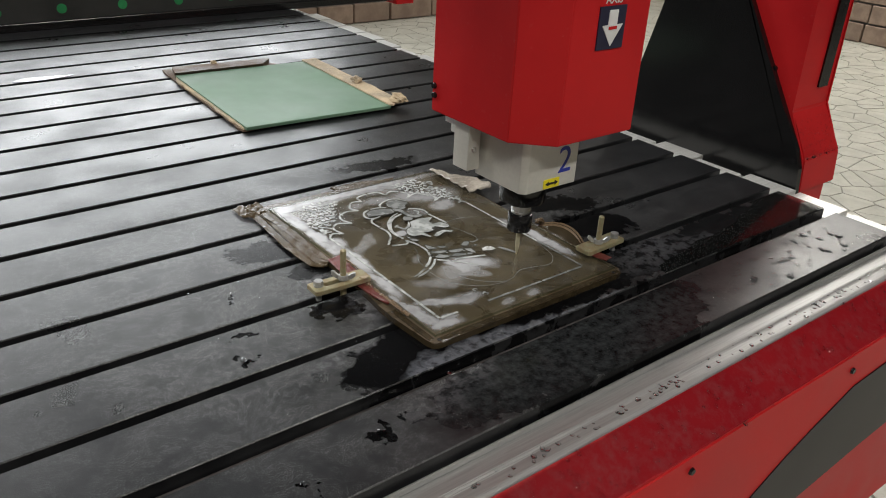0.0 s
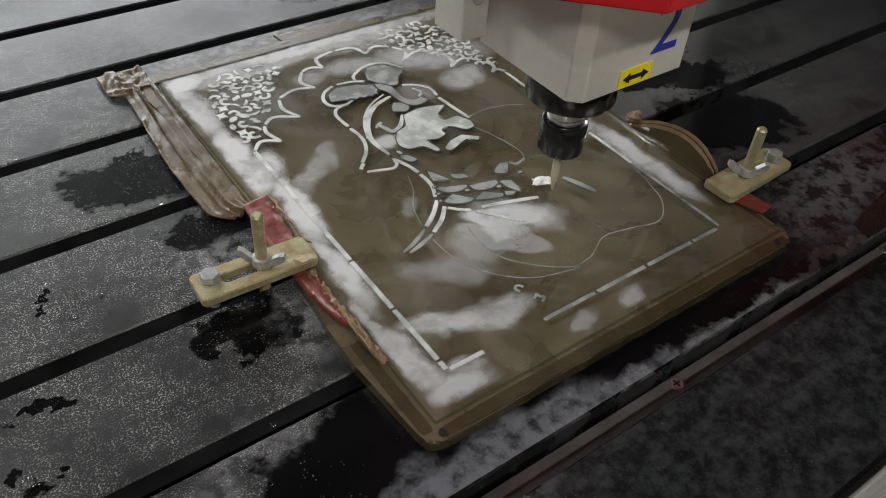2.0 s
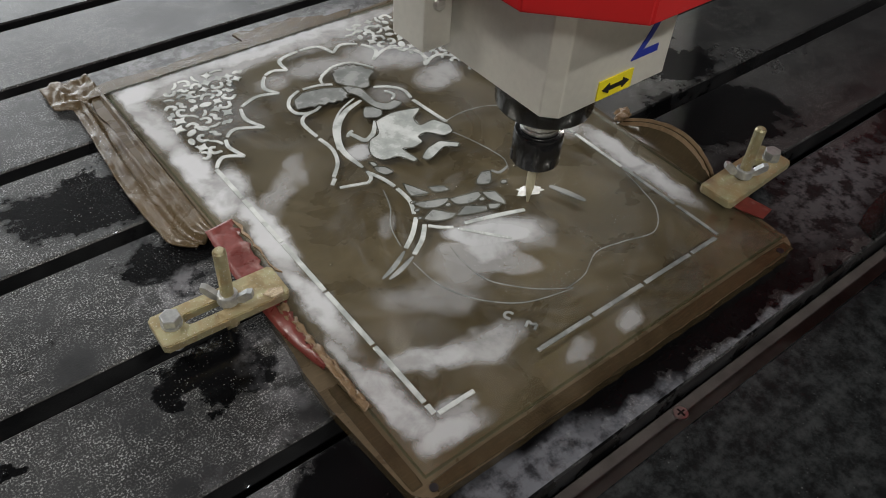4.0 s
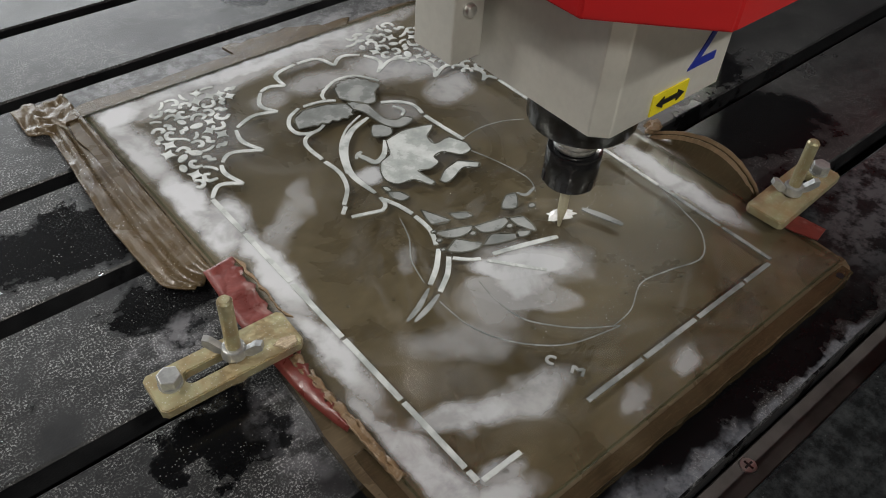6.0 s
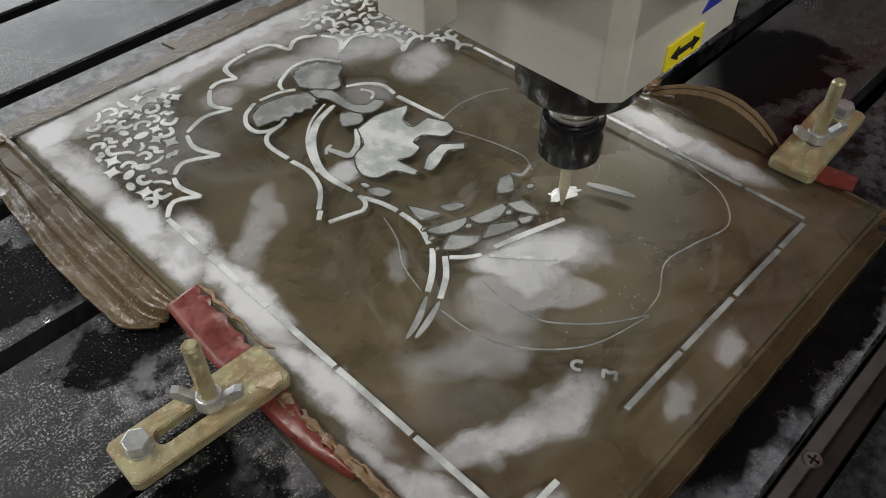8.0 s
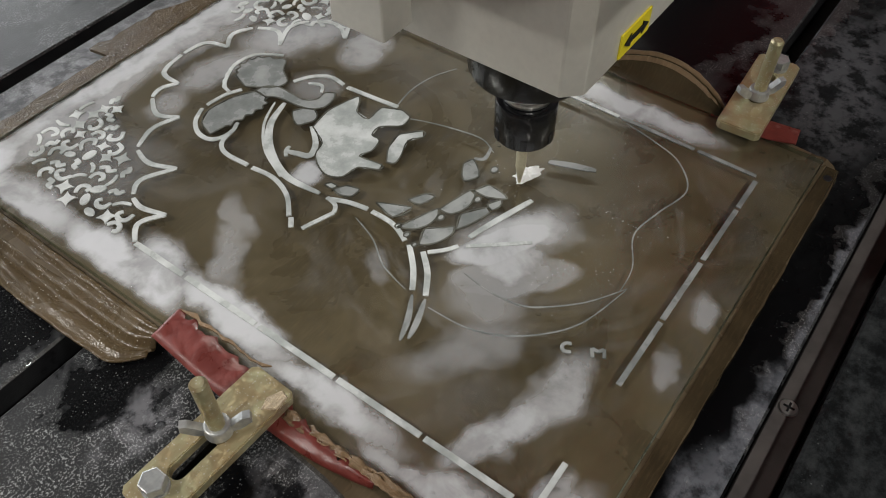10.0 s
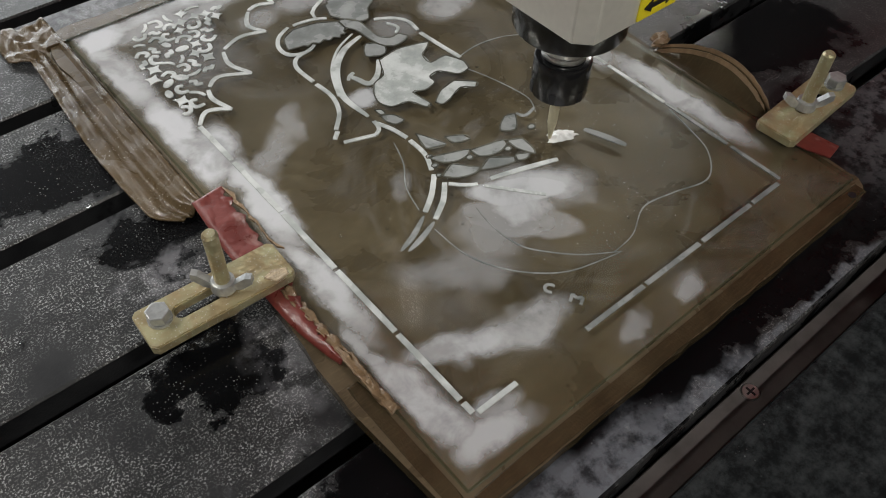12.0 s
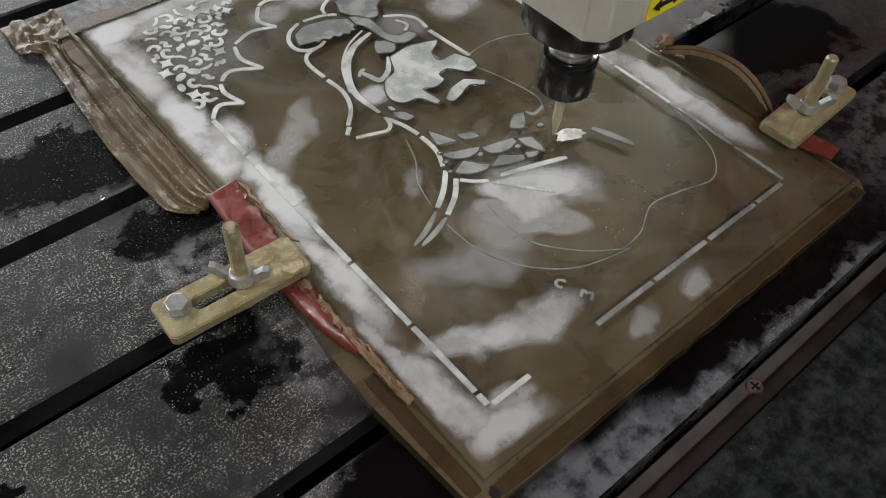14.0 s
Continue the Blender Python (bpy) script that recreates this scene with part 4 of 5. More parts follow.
    ob = smooth(part("far_flap", far, PALE_SCRAP, mat, "crumpled pale wet paper flap"), 60)
    thick = ob.modifiers.new("thickness", "SOLIDIFY")
    thick.thickness, thick.offset = 0.0010, 1.0
    # twisted scrap at the bowed flap's end
    scrap = bmesh.new()
    bmesh.ops.create_icosphere(scrap, subdivisions=3, radius=1.0)
    for v in scrap.verts:
        k = 1 + 0.5 * noise.noise(v.co * 1.7)
        v.co = Vector((v.co.x * 0.010 * k, v.co.y * 0.005 * k, v.co.z * 0.004 * k))
    scrap.transform(pose(gx + gw + 0.010, gy + 0.146, 0.0130, 0, 15, 20))
    part("scrap", scrap, TORN, mat, "twisted scrap of cardboard")

    # red tape strips
    strip = tagged(empty("tape_strip"), "torn red-brown packing tape strip over the mat's edge", "tape", "tape strips")
    path = [(gx - 0.003, gy + 0.206), (gx - 0.006, gy + 0.170), (gx - 0.008, gy + 0.130), (gx - 0.0095, gy + 0.105), (gx - 0.0075, gy + 0.080)]
    bm = bmesh.new()
    line = spline(path, 16)
    rows = []
    for i, p in enumerate(line):
        s = i / (len(line) - 1)
        half = 0.0085 * (1 - 0.88 * max(0, (s - 0.28) / 0.72))
        row = []
        for j in range(5):
            q = j / 4 - 0.5
            jag = 0.0042 * noise.noise((i * 0.55, j, 7)) + 0.0016 * noise.noise((i * 1.7, j, 3)) if j == 4 else 0
            row.append(bm.verts.new((p.x + q * 2 * half + jag + 0.004, p.y, 0.0122 - (0.0045 * max(0, 0.1 - q) if s > 0.3 else 0.0015 * (0.5 - q)) + 0.0005 * noise.noise((i * 0.4, j * 0.6, 0)))))
        rows.append(row)
    for i in range(len(rows) - 1):
        for j in range(4):
            bm.faces.new((rows[i][j], rows[i + 1][j], rows[i + 1][j + 1], rows[i][j + 1]))
    ob = smooth(part("strip", bm, RED_TAPE, strip), 60)
    thick = ob.modifiers.new("thickness", "SOLIDIFY")
    thick.thickness, thick.offset = 0.0006, 1.0
    frayed = [q for q in rough_line((gx + 0.009, gy + 0.205), (gx + 0.0095, gy + 0.150), 16, 0.0014, rng)] + [q for q in rough_line((gx + 0.0112, gy + 0.150), (gx + 0.0115, gy + 0.206), 12, 0.0014, rng)]
    part("torn_edge", prism(frayed, 0.0113, 0.0126), TORN, strip, "frayed paper edge")
    bm = bmesh.new()
    rows = []
    for i in range(43):
        s = i / 42
        half = 0.0024 + 0.0014 * noise.noise((i * 0.55, 3.0, 8.0))
        row = []
        for j in range(5):
            q = j / 4 - 0.5
            row.append(bm.verts.new((gx - 0.0012 + 0.001 * s + q * 2 * half + 0.0016 * noise.noise((i * 0.5, j * 0.7, 2)), gy + 0.046 + (1 - s) * 0.084, 0.0112 + 0.0034 * noise.noise((i * 0.28, j * 0.9, 5)))))
        rows.append(row)
    for i in range(42):
        for j in range(4):
            bm.faces.new((rows[i][j], rows[i + 1][j], rows[i + 1][j + 1], rows[i][j + 1]))
    ob = smooth(part("torn_paper", bm, TORN, strip, "torn brown paper edge"), 60)
    thick = ob.modifiers.new("thickness", "SOLIDIFY")
    thick.thickness, thick.offset = 0.0008, 1.0
    other = tagged(empty("tape_strip"), "short red packing tape tab beside the clamp", "tape", "tape strips")
    bm = prism([(gx + gw - 0.006, gy + 0.052), (gx + gw - 0.003, gy + 0.030), (gx + gw + 0.002, gy + 0.017), (gx + gw + 0.014, gy + 0.019), (gx + gw + 0.012, gy + 0.034), (gx + gw + 0.004, gy + 0.054)], 0.0112, 0.0120)
    part("strip", bm, RED_TAPE, other)

    # the glass plate: clear face with slurry, green edge
    plate = tagged(empty("glass_plate"), "wet glass plate engraved with frosted ornaments, milky slurry on it", "glass")
    bm = box(gx, gx + gw, gy, gy + gl, GLASS_LOW, GLASS_TOP, 0.0008, segments=1)
    face = part("pane", bm, GLASS_FACE, plate)
    face.data.materials.append(GLASS_EDGE)
    face.data.materials.append(GLASS_BACK)
    for p in face.data.polygons:
        p.material_index = 0 if p.normal.z > 0.9 else 2 if p.normal.z < -0.9 else 1
    face.visible_shadow = False

    count = [0]

    def cut(outline, label="", thin=False):
        count[0] += 1
        part("engraving", prism([G(*p) for p in outline], GLASS_TOP - 0.0001, GLASS_TOP + 0.0004 + 0.00002 * (count[0] % 9), bevel=0.00022), FROST_THIN if thin else FROST, plate, label)

    # border: dashes, with scallops along the head
    W = 2.9
    for a, b in ((25, 31), (33, 76), (78, 123), (125, 170), (172, 218), (220, 254)):
        cut(ribbon([(24.5, a), (24.5, b)], W))
    for a, b in ((26.5, 49), (93, 133), (135, 175.5), (178, 218), (220, 243)):
        cut(ribbon([(a, 23.7), (b, 23.7)], W * 0.9), thin=a > 90)
    for a, b in ((25, 58), (60, 104), (106, 150), (152, 196), (198, 250)):
        cut(ribbon([(246.5, a), (246.5, b)], W * 0.8), thin=a < 100)
    lobes = [((25, 255), (34, 263), (46, 256)), ((46, 256), (42, 270), (44, 279)), ((46, 281), (55, 286), (72, 277)), ((72, 277), (66, 292), (69, 305)), ((71, 307), (86, 312), (101, 307)),
             ((101, 307), (95, 319), (103, 332)), ((104, 333), (112, 335), (121, 330)), ((121, 330), (123, 345), (141, 349)), ((143, 349), (158, 346), (163, 332)),
             ((163, 332), (174, 339), (186, 333)), ((188, 331), (193, 318), (183, 307)), ((183, 307), (200, 315), (212, 309)), ((214, 306), (220, 292), (212, 279)),
             ((212, 279), (228, 286), (240, 276)), ((241, 273), (244, 263), (237, 256)), ((237, 256), (243, 258), (247, 252))]
    for lobe in lobes:
        cut(ribbon(lobe, W, 0.25))
    # foliage ornament in the two far corners
    orng = random.Random(5)
    region = [(22, 266), (34, 268), (58, 298), (72, 324), (88, 342), (96, 356), (60, 358), (36, 356), (24, 340)]

    def inside(x, y):
        hit = False
        for k in range(len(region)):
            (x1, y1), (x2, y2) = region[k], region[k - 1]
            if (y1 > y) != (y2 > y) and x < (x2 - x1) * (y - y1) / (y2 - y1) + x1:
                hit = not hit
        return hit

    for mirrored in (False, True):
        for i in range(10):
            for j in range(12):
                u, v = 20 + i * 8.8 + (4.4 if j % 2 else 0) + orng.uniform(-1.3, 1.3), 264 + j * 8.4 + orng.uniform(-1.3, 1.3)
                kind, turn = orng.randrange(6), orng.uniform(0, math.tau)
                size = orng.uniform(1.0, 1.4)
                if not inside(u, v):
                    continue
                if kind == 0:
                    shape = [(3.2 * size * math.cos(a), 2.0 * size * math.sin(a)) for a in [k * math.tau / 12 for k in range(12)]]
                elif kind == 1:
                    shape = [(r * size * math.cos(a), r * size * math.sin(a)) for k in range(16) for a, r in [(k * math.tau / 16, 4.0 if k % 4 == 0 else 2.0)]]
                elif kind in (2, 3):
                    shape = ribbon([(-3.8 * size, -0.6), (-1.0, 2.4 * size), (2.4 * size, 1.2), (3.0 * size, -2.0), (0.8, -2.6 * size)], 2.6, 0.2, 4)
                elif kind == 4:
                    shape = ribbon([(-3.6 * size, 0), (0, 1.4), (3.6 * size, 0)], 2.2, 0.35, 4)
                else:
                    shape = ribbon([(-3.4 * size, -1.5), (-1.0, 1.2), (1.2, -1.0), (3.6 * size, 1.6)], 2.8, 0.15, 4)
                c, s = math.cos(turn), math.sin(turn)
                moved = [(u + x * c - y * s, v + x * s + y * c) for x, y in shape]
                if mirrored:
                    moved = [(271 - x, y) for x, y in moved][::-1]
                cut(moved)

    # plain flowing shapes in the middle
    def field(points, label="", thin=False):
        """A flat cut field with a dark ribbon round it that paints the recess's shadow."""
        cut(points, label, thin)
        rim_line = ribbon([*points, points[0]], 0.8, 0.0, 3)
        part("cut_edge", prism([G(*p) for p in rim_line], GLASS_TOP + 0.0001, GLASS_TOP + 0.00062), EDGE_SHADE, plate, "dark line round the cut, standing for its edge shadow")

    def fringed(points, first, last, teeth, depth):
        """The outline with small teeth on the stretch from one corner to another."""
        out = list(points[:first + 1])
        line = spline(points[first:last + 1], 12)
        for k in range(1, 2 * teeth):
            p = line[min(int(k * (len(line) - 1) / (2 * teeth)), len(line) - 2)]
            q = line[min(int(k * (len(line) - 1) / (2 * teeth)) + 1, len(line) - 1)]
            n = Vector((-(q - p).y, (q - p).x)).normalized() * depth * (1 if k % 2 else -0.3)
            out.append((p.x + n.x, p.y + n.y))
        return out + list(points[last:])

    field(fringed([(101, 282), (105, 293), (115, 298), (130, 295), (142, 288), (142, 280), (136, 275), (124, 277), (111, 280)], 5, 8, 6, 1.6), thin=True)
    field(fringed([(142, 296), (145, 306), (155, 312), (167, 308), (174, 293), (166, 288), (160, 279), (153, 280), (146, 289)], 1, 4, 7, 1.3), thin=True)
    cut(fringed(ribbon([(133, 299), (136, 307), (148, 314), (157, 315.5), (168, 312), (177, 298)], 2.2, 0.2), 4, 24, 8, 0.7))
    field([(143, 288), (148, 287), (153, 280), (153, 270), (153, 260), (158, 254), (165, 254), (168, 249), (163, 246), (155, 246), (149, 252), (147, 262), (146, 273), (142, 281)], thin=True)
    field([(137, 253), (142, 258), (147, 255), (150, 249), (147, 244), (143, 243), (139, 245), (135, 248)], thin=True)
    cut(ribbon([(162, 276), (172, 270), (178, 261), (177, 250)], 2.6, 0.1))
    cut(ribbon([(166, 268), (169, 260), (164, 256)], 2.2, 0.4))
    cut(ribbon([(176.5, 247), (178, 230), (180, 212)], 2.6))
    cut(ribbon([(145, 267), (127, 261), (112, 247), (102, 226), (103, 203)], 4.6, 0.55))
    cut(ribbon([(142, 272), (125, 264), (110, 249), (100, 228)], 1.6, 0.3))
    cut(ribbon([(114, 302), (104, 297), (98, 288), (99, 278), (109, 274), (117, 277)], 2.7, 0.2))
    cut(ribbon([(117.5, 302), (130, 300), (139, 295.5)], 2.4))
    cut(ribbon([(108, 274), (100, 272), (95.5, 264), (96, 248)], 2.6))
    cut(ribbon([(96, 245), (97, 230), (92, 216), (82, 205)], 2.6))
    cut(ribbon([(82, 203.5), (77, 199)], 2.6))
    cut(ribbon([(79.5, 194), (87, 191.5), (97, 188)], 2.3))
    cut(ribbon([(97, 188), (101.5, 191), (103, 198)], 2.3))
    cut(ribbon([(116, 239), (118, 233), (121, 226), (130, 230), (139, 241)], 3.6, 0.35))
    cut(ribbon([(113, 236), (116, 239), (120, 240)], 2.2, 0.2))
    # broad plain fields
    field([(139, 240), (153, 242), (163, 240), (174, 236), (168, 231), (163, 228), (162, 219), (174, 219), (179, 208), (177, 201), (169, 200), (164, 206), (160, 210), (153, 209), (152, 203),
           (143, 201), (136, 204), (138, 190), (134, 189), (129, 199), (119, 201), (115, 208), (117, 216), (123, 224), (132, 227), (136, 234)])
    field([(141, 189), (150, 195), (162, 197), (172, 188), (168, 185), (161, 190), (150, 186), (143, 185)])
    field([(109, 205), (112, 203), (112, 199), (109, 200)])
    field([(109, 199), (115, 195), (117, 188), (111, 188), (108, 194)], thin=True)
    cut(ribbon([(103, 196), (107, 186), (109, 175.5)], 2.6))
    cut(ribbon([(109, 173), (108.5, 159), (103.5, 147.5)], 2.6))
    # band of small fields
    field([(115, 175), (123, 158), (112, 162)], thin=True)
    field([(126, 163), (135, 158), (136, 153), (127, 156)], thin=True)
    field([(108, 156), (118, 152), (130, 147), (126, 144), (119, 144), (112, 148)], thin=True)
    field([(130, 146), (150, 141), (149, 137), (140, 135), (131, 139)], thin=True)
    field([(105, 140), (115, 144), (121, 137), (125, 133), (120, 131), (111, 134)], thin=True)
    field([(124, 131), (134, 135), (145, 127), (143, 124), (132, 127)], thin=True)
    field([(151, 139), (159, 135), (158, 125), (156, 122), (153, 127), (151, 132)], thin=True)
    field([(147, 128), (154, 124), (150, 122), (145, 124)], thin=True)
    for u, v, r in ((126, 142, 2.0), (147, 134, 2.0), (107, 149, 1.8), (109, 156, 1.8), (104, 142, 1.5), (170, 139, 2.4)):
        field([(u + r * math.cos(k * math.tau / 9), v + 0.8 * r * math.sin(k * math.tau / 9)) for k in range(9)], thin=True)
    cut(ribbon([(124, 123), (143, 117.5), (163, 111)], 3.2, 0.25))
    cut(ribbon([(118, 121), (128, 109), (139, 96)], 2.2, 0.2))
    cut(ribbon([(104, 134), (110, 128), (116, 124)], 2.2))
    for a, b, c, faint in (((102.5, 144), (92, 133.5), (81.5, 126), False), ((103, 136), (94, 126.5), (82.5, 119), False), ((79.5, 124.5), (67, 117.5), (56, 113.5), True), ((81, 118), (69, 113.5), (59, 111), True)):
        cut(ribbon([a, b, c], 3.0, 0.7 if faint else 0.1), thin=faint)
    field([(164, 155), (170, 153), (166, 147), (161, 143), (154, 147), (157, 151)], thin=True)
    cut(ribbon([(171, 153), (174, 148), (183, 150)], 2.0, 0.3), thin=True)
    cut(ribbon([(192, 119), (197, 107), (201, 95)], 4.2, 0.5), thin=True)
    # two small marks near the border
    cut(ribbon([(99.4, 50.4), (98.0, 53), (95.4, 53.2), (94.2, 51.0), (95.6, 48.6)], 1.5), thin=True)
    e, up, mid = Vector((0.5, -0.87)), Vector((0.87, 0.5)), Vector((102, 38.5))
    for a, b in (((-2.6, -2.4), (-2.6, 2.4)), ((-2.6, 2.2), (0, 0.6)), ((0, 0.6), (2.6, 2.2)), ((2.6, 2.4), (2.6, -2.4))):
        cut(ribbon([tuple(mid + e * q[0] + up * q[1]) for q in (a, b)], 1.6), thin=True)
    # the fine scored line round the unfinished field
    for line in ([(78, 114), (79, 94), (85, 78), (97, 63), (113, 52), (140, 45)], [(104, 112), (102, 96), (104, 80), (111, 69), (124, 56), (141, 45)], [(244, 100), (240, 82), (233, 63), (216, 50), (193, 55), (173, 58), (154, 49), (138, 47)],
                 [(172, 211), (180, 190), (185, 170), (186, 157), (181, 147)], [(168, 210), (180, 213), (197, 215), (214, 212), (228, 205)], [(101, 177), (95, 161), (85, 146), (80, 129)]):
        part("scored_line", prism([G(*p) for p in ribbon(line, 0.8, 0.5, 10)], GLASS_TOP - 0.0001, GLASS_TOP + 0.0002), FROST_THIN, plate)


workpiece()


def slurry_mound():
    thing = tagged(empty("slurry_mound"), "small white heap of wet glass slurry at the bit", "slurry")
    bm = bmesh.new()
    n, rings = 48, 9
    grid = [[bm.verts.new((0, 0, 0))]]
    grid[0][0].co = (0.6595, 0.7235, GLASS_TOP + 0.0022)
    for r in range(1, rings + 1):
        row = []
        for k in range(n):
            a = k * math.tau / n
            q = r / rings
            edge = 1 + 0.42 * noise.noise((2.2 * math.cos(a), 2.2 * math.sin(a), 3.3)) + 0.18 * noise.noise((7 * math.cos(a), 7 * math.sin(a), 1.3))
            x, y = 0.0092 * q * edge * math.cos(a), 0.0050 * q * edge * math.sin(a)
            z = 0.0024 * (1 - q * q) * (0.7 + 0.9 * noise.noise((x * 420, y * 420, 0.5))) - 0.0002 * (q > 0.99)
            row.append(bm.verts.new((0.6595 + x * 0.95 + y * 0.3, 0.7235 - x * 0.3 + y * 0.95, GLASS_TOP + max(z, -0.0002))))
        grid.append(row)
    for k in range(n):
        bm.faces.new((grid[0][0], grid[1][k], grid[1][(k + 1) % n]))
        for r in range(1, rings):
            bm.faces.new((grid[r][k], grid[r + 1][k], grid[r + 1][(k + 1) % n], grid[r][(k + 1) % n]))
    smooth(part("heap", bm, SLURRY_WHITE, thing), 80)


slurry_mound()


# ---------------------------------------------------------------- clamps
def clamp():
    """A slotted clamp plate on its stud; origin under the stud, the plate's tip towards +x."""
    thing = tagged(empty("hold_down_clamp"), "yellow zinc slotted hold-down clamp with stud and hex bolt", "clamp", "clamps on the glass")
    z0, z1 = 0.0132, 0.0182
    hole = [(-0.0215 + 0.0037 * math.cos(a), 0.0037 * math.sin(a)) for a in [math.pi / 2 + k * math.pi / 8 for k in range(9)]]
    hole += [(0.002 + 0.0037 * math.cos(a), 0.0037 * math.sin(a)) for a in [-math.pi / 2 + k * math.pi / 8 for k in range(9)]]
    x0, x1, h, c = -0.0408, 0.0308, 0.0121, 0.0022
    outer = [(x0, h - c), (x0, -h + c), (x0 + c, -h), (x1 - c, -h), (x1, -h + c), (x1, h - c), (x1 - c, h), (x0 + c, h)]
    bm = bmesh.new()
    loops = []
    for z in (z0, z1):
        a = [bm.verts.new((x, y, z)) for x, y in outer]
        b = [bm.verts.new((x, y, z)) for x, y in hole]
        loops.append((a, b))
        edges = [bm.edges.new((r[k], r[(k + 1) % len(r)])) for r in (a, b) for k in range(len(r))]
        bmesh.ops.triangle_fill(bm, edges=edges, use_beauty=True)
    for which in (0, 1):
        lo, hi = loops[0][which], loops[1][which]
        for k in range(len(lo)):
            bm.faces.new((lo[k], lo[(k + 1) % len(lo)], hi[(k + 1) % len(lo)], hi[k]))
    rim = [e for e in bm.edges if len(e.link_faces) == 2 and all(abs(v.co.z - z1) < 1e-6 for v in e.verts) and abs(e.calc_face_angle(0)) > 0.5]
    bmesh.ops.bevel(bm, geom=rim, offset=0.0006, segments=2, affect="EDGES")
    part("plate", bm, ZINC, thing)
    # threaded stud
    bm = tube(0, 0, -0.030, 0.0550, 0.00355, None, 24)
    tube(0, 0, 0.0549, 0.0563, 0.00355, 0.0026, 24, bm)
    stud = smooth(part("stud", bm, ZINC, thing, "yellow zinc stud"))
    # wing nut
    bm = tube(0, 0, z1 + 0.0002, z1 + 0.0062, 0.0062, 0.0054, 24, bevel=0.0008)
    for side in (1, -1):
        w = prism([(0.0045, 0.0), (0.0090, 0.0010), (0.0142, 0.0056), (0.0138, 0.0092), (0.0108, 0.0088), (0.0052, 0.0040)], -0.0018, 0.0018)
        w.transform(Matrix.Translation((0, 0, z1 + 0.0008)) @ Matrix.Rotation(radians(90), 4, "X"))
        if side < 0:
            w.transform(Matrix.Rotation(math.pi, 4, "Z"))
        me = bpy.data.meshes.new("wing")
        w.to_mesh(me)
        w.free()
        bm.from_mesh(me)
        bpy.data.meshes.remove(me)
    bm.transform(Matrix.Rotation(radians(-42), 4, "Z"))
    part("wing_nut", bm, ZINC_GREY, thing, "bright zinc wing nut")
    # levelling bolt at the heel
    bm = tube(-0.0312, 0.0012, z1 + 0.0001, z1 + 0.0016, 0.0056, None, 24)
    head = tube(-0.0312, 0.0012, z1 + 0.0015, z1 + 0.0068, 0.0056, None, 6, bm, 0.0006)
    bolt = part("hex_bolt", head, ZINC_GREY, thing, "bright zinc hexagon bolt")
    part("shank", tube(-0.0312, 0.0012, 0.0, z0, 0.0034, None, 20), ZINC_GREY, bolt)
    return thing


def clamps():
    first = clamp()
    first.matrix_basis = pose(0.4580, 0.7425, 0, 0, 0, -2)
    second = copy_thing(first, pose(0.7810, 0.6480, 0, 0, 0, 183))
    scrap = tagged(empty("paper_scrap"), "frayed yellowish wet paper scrap stuck on the clamp's tip", "scrap")
    part("scrap", prism([(0.4745, 0.7355), (0.4785, 0.7300), (0.4850, 0.7305), (0.4862, 0.7345), (0.4800, 0.7375)], 0.0183, 0.0192, bevel=0.0004), CARD_DRY, scrap)


clamps()


# ---------------------------------------------------------------- second sheet, lying behind
def green_sheet():
    thing = empty("green_sheet", pose(0.608, 1.305, 0, 0, 0, -3.0))
    tagged(thing, "pale green coated glass sheet lying in torn cardboard packing", "glass sheet")
    w, l = 0.292, 0.372
    rng = random.Random(8)
    part("sheet", box(0, w, 0, l, 0.0035, 0.0095, 0.0008), GREEN_SHEET, thing)
    part("backing", prism(rough_line((-0.006, 0.004), (-0.008, l + 0.06), 18, 0.002, rng) + rough_line((-0.004, l + 0.075), (0.235, l + 0.052), 16, 0.002, rng) + rough_line((0.24, l + 0.02), (w + 0.03, l - 0.01), 4, 0.002, rng)
                         + rough_line((w + 0.034, l - 0.02), (w + 0.030, 0.006), 18, 0.002, rng), 0.0003, 0.0033), CARD_BROWN, thing, "dark cardboard backing")
    part("side_strip", prism([(w - 0.004, l + 0.005)] + rough_line((w + 0.030, l + 0.004), (w + 0.034, 0.004), 20, 0.002, rng) + [(w + 0.004, -0.004), (w - 0.002, 0.004)], 0.0097, 0.0125), CARD_DRY, thing, "pale dry cardboard strip")
    part("left_strip", prism(rough_line((0.001, l - 0.002), (0.001, 0.0), 16, 0.001, rng) + rough_line((-0.005, 0.004), (-0.009, l - 0.006), 18, 0.0025, rng), 0.0034, 0.0065), CARD_DRY, thing, "torn pale cardboard edge")
    part("far_strip", prism(rough_line((0.0, l + 0.001), (0.21, l + 0.001), 12, 0.001, rng) + rough_line((0.225, l + 0.040), (-0.004, l + 0.050), 16, 0.003, rng), 0.0034, 0.014), CARD_BROWN, thing, "brown cardboard flap")
    for x, y, r in ((w + 0.018, 0.165, 0.010), (w + 0.024, 0.010, 0.014), (0.10, l + 0.048, 0.006)):
        bm = bmesh.new()
        bmesh.ops.create_icosphere(bm, subdivisions=3, radius=1.0)
        for v in bm.verts:
            k = 1 + 0.7 * noise.noise(v.co * 1.9 + Vector((x * 50, y * 50, 0)))
            v.co = Vector((v.co.x * r * k, v.co.y * r * 1.3 * k, v.co.z * r * 0.7 * k))
        bm.transform(Matrix.Translation((x, y, 0.0125 + r * 0.4)))
        part("curl", bm, CARD_DRY, thing, "curled torn cardboard")


green_sheet()


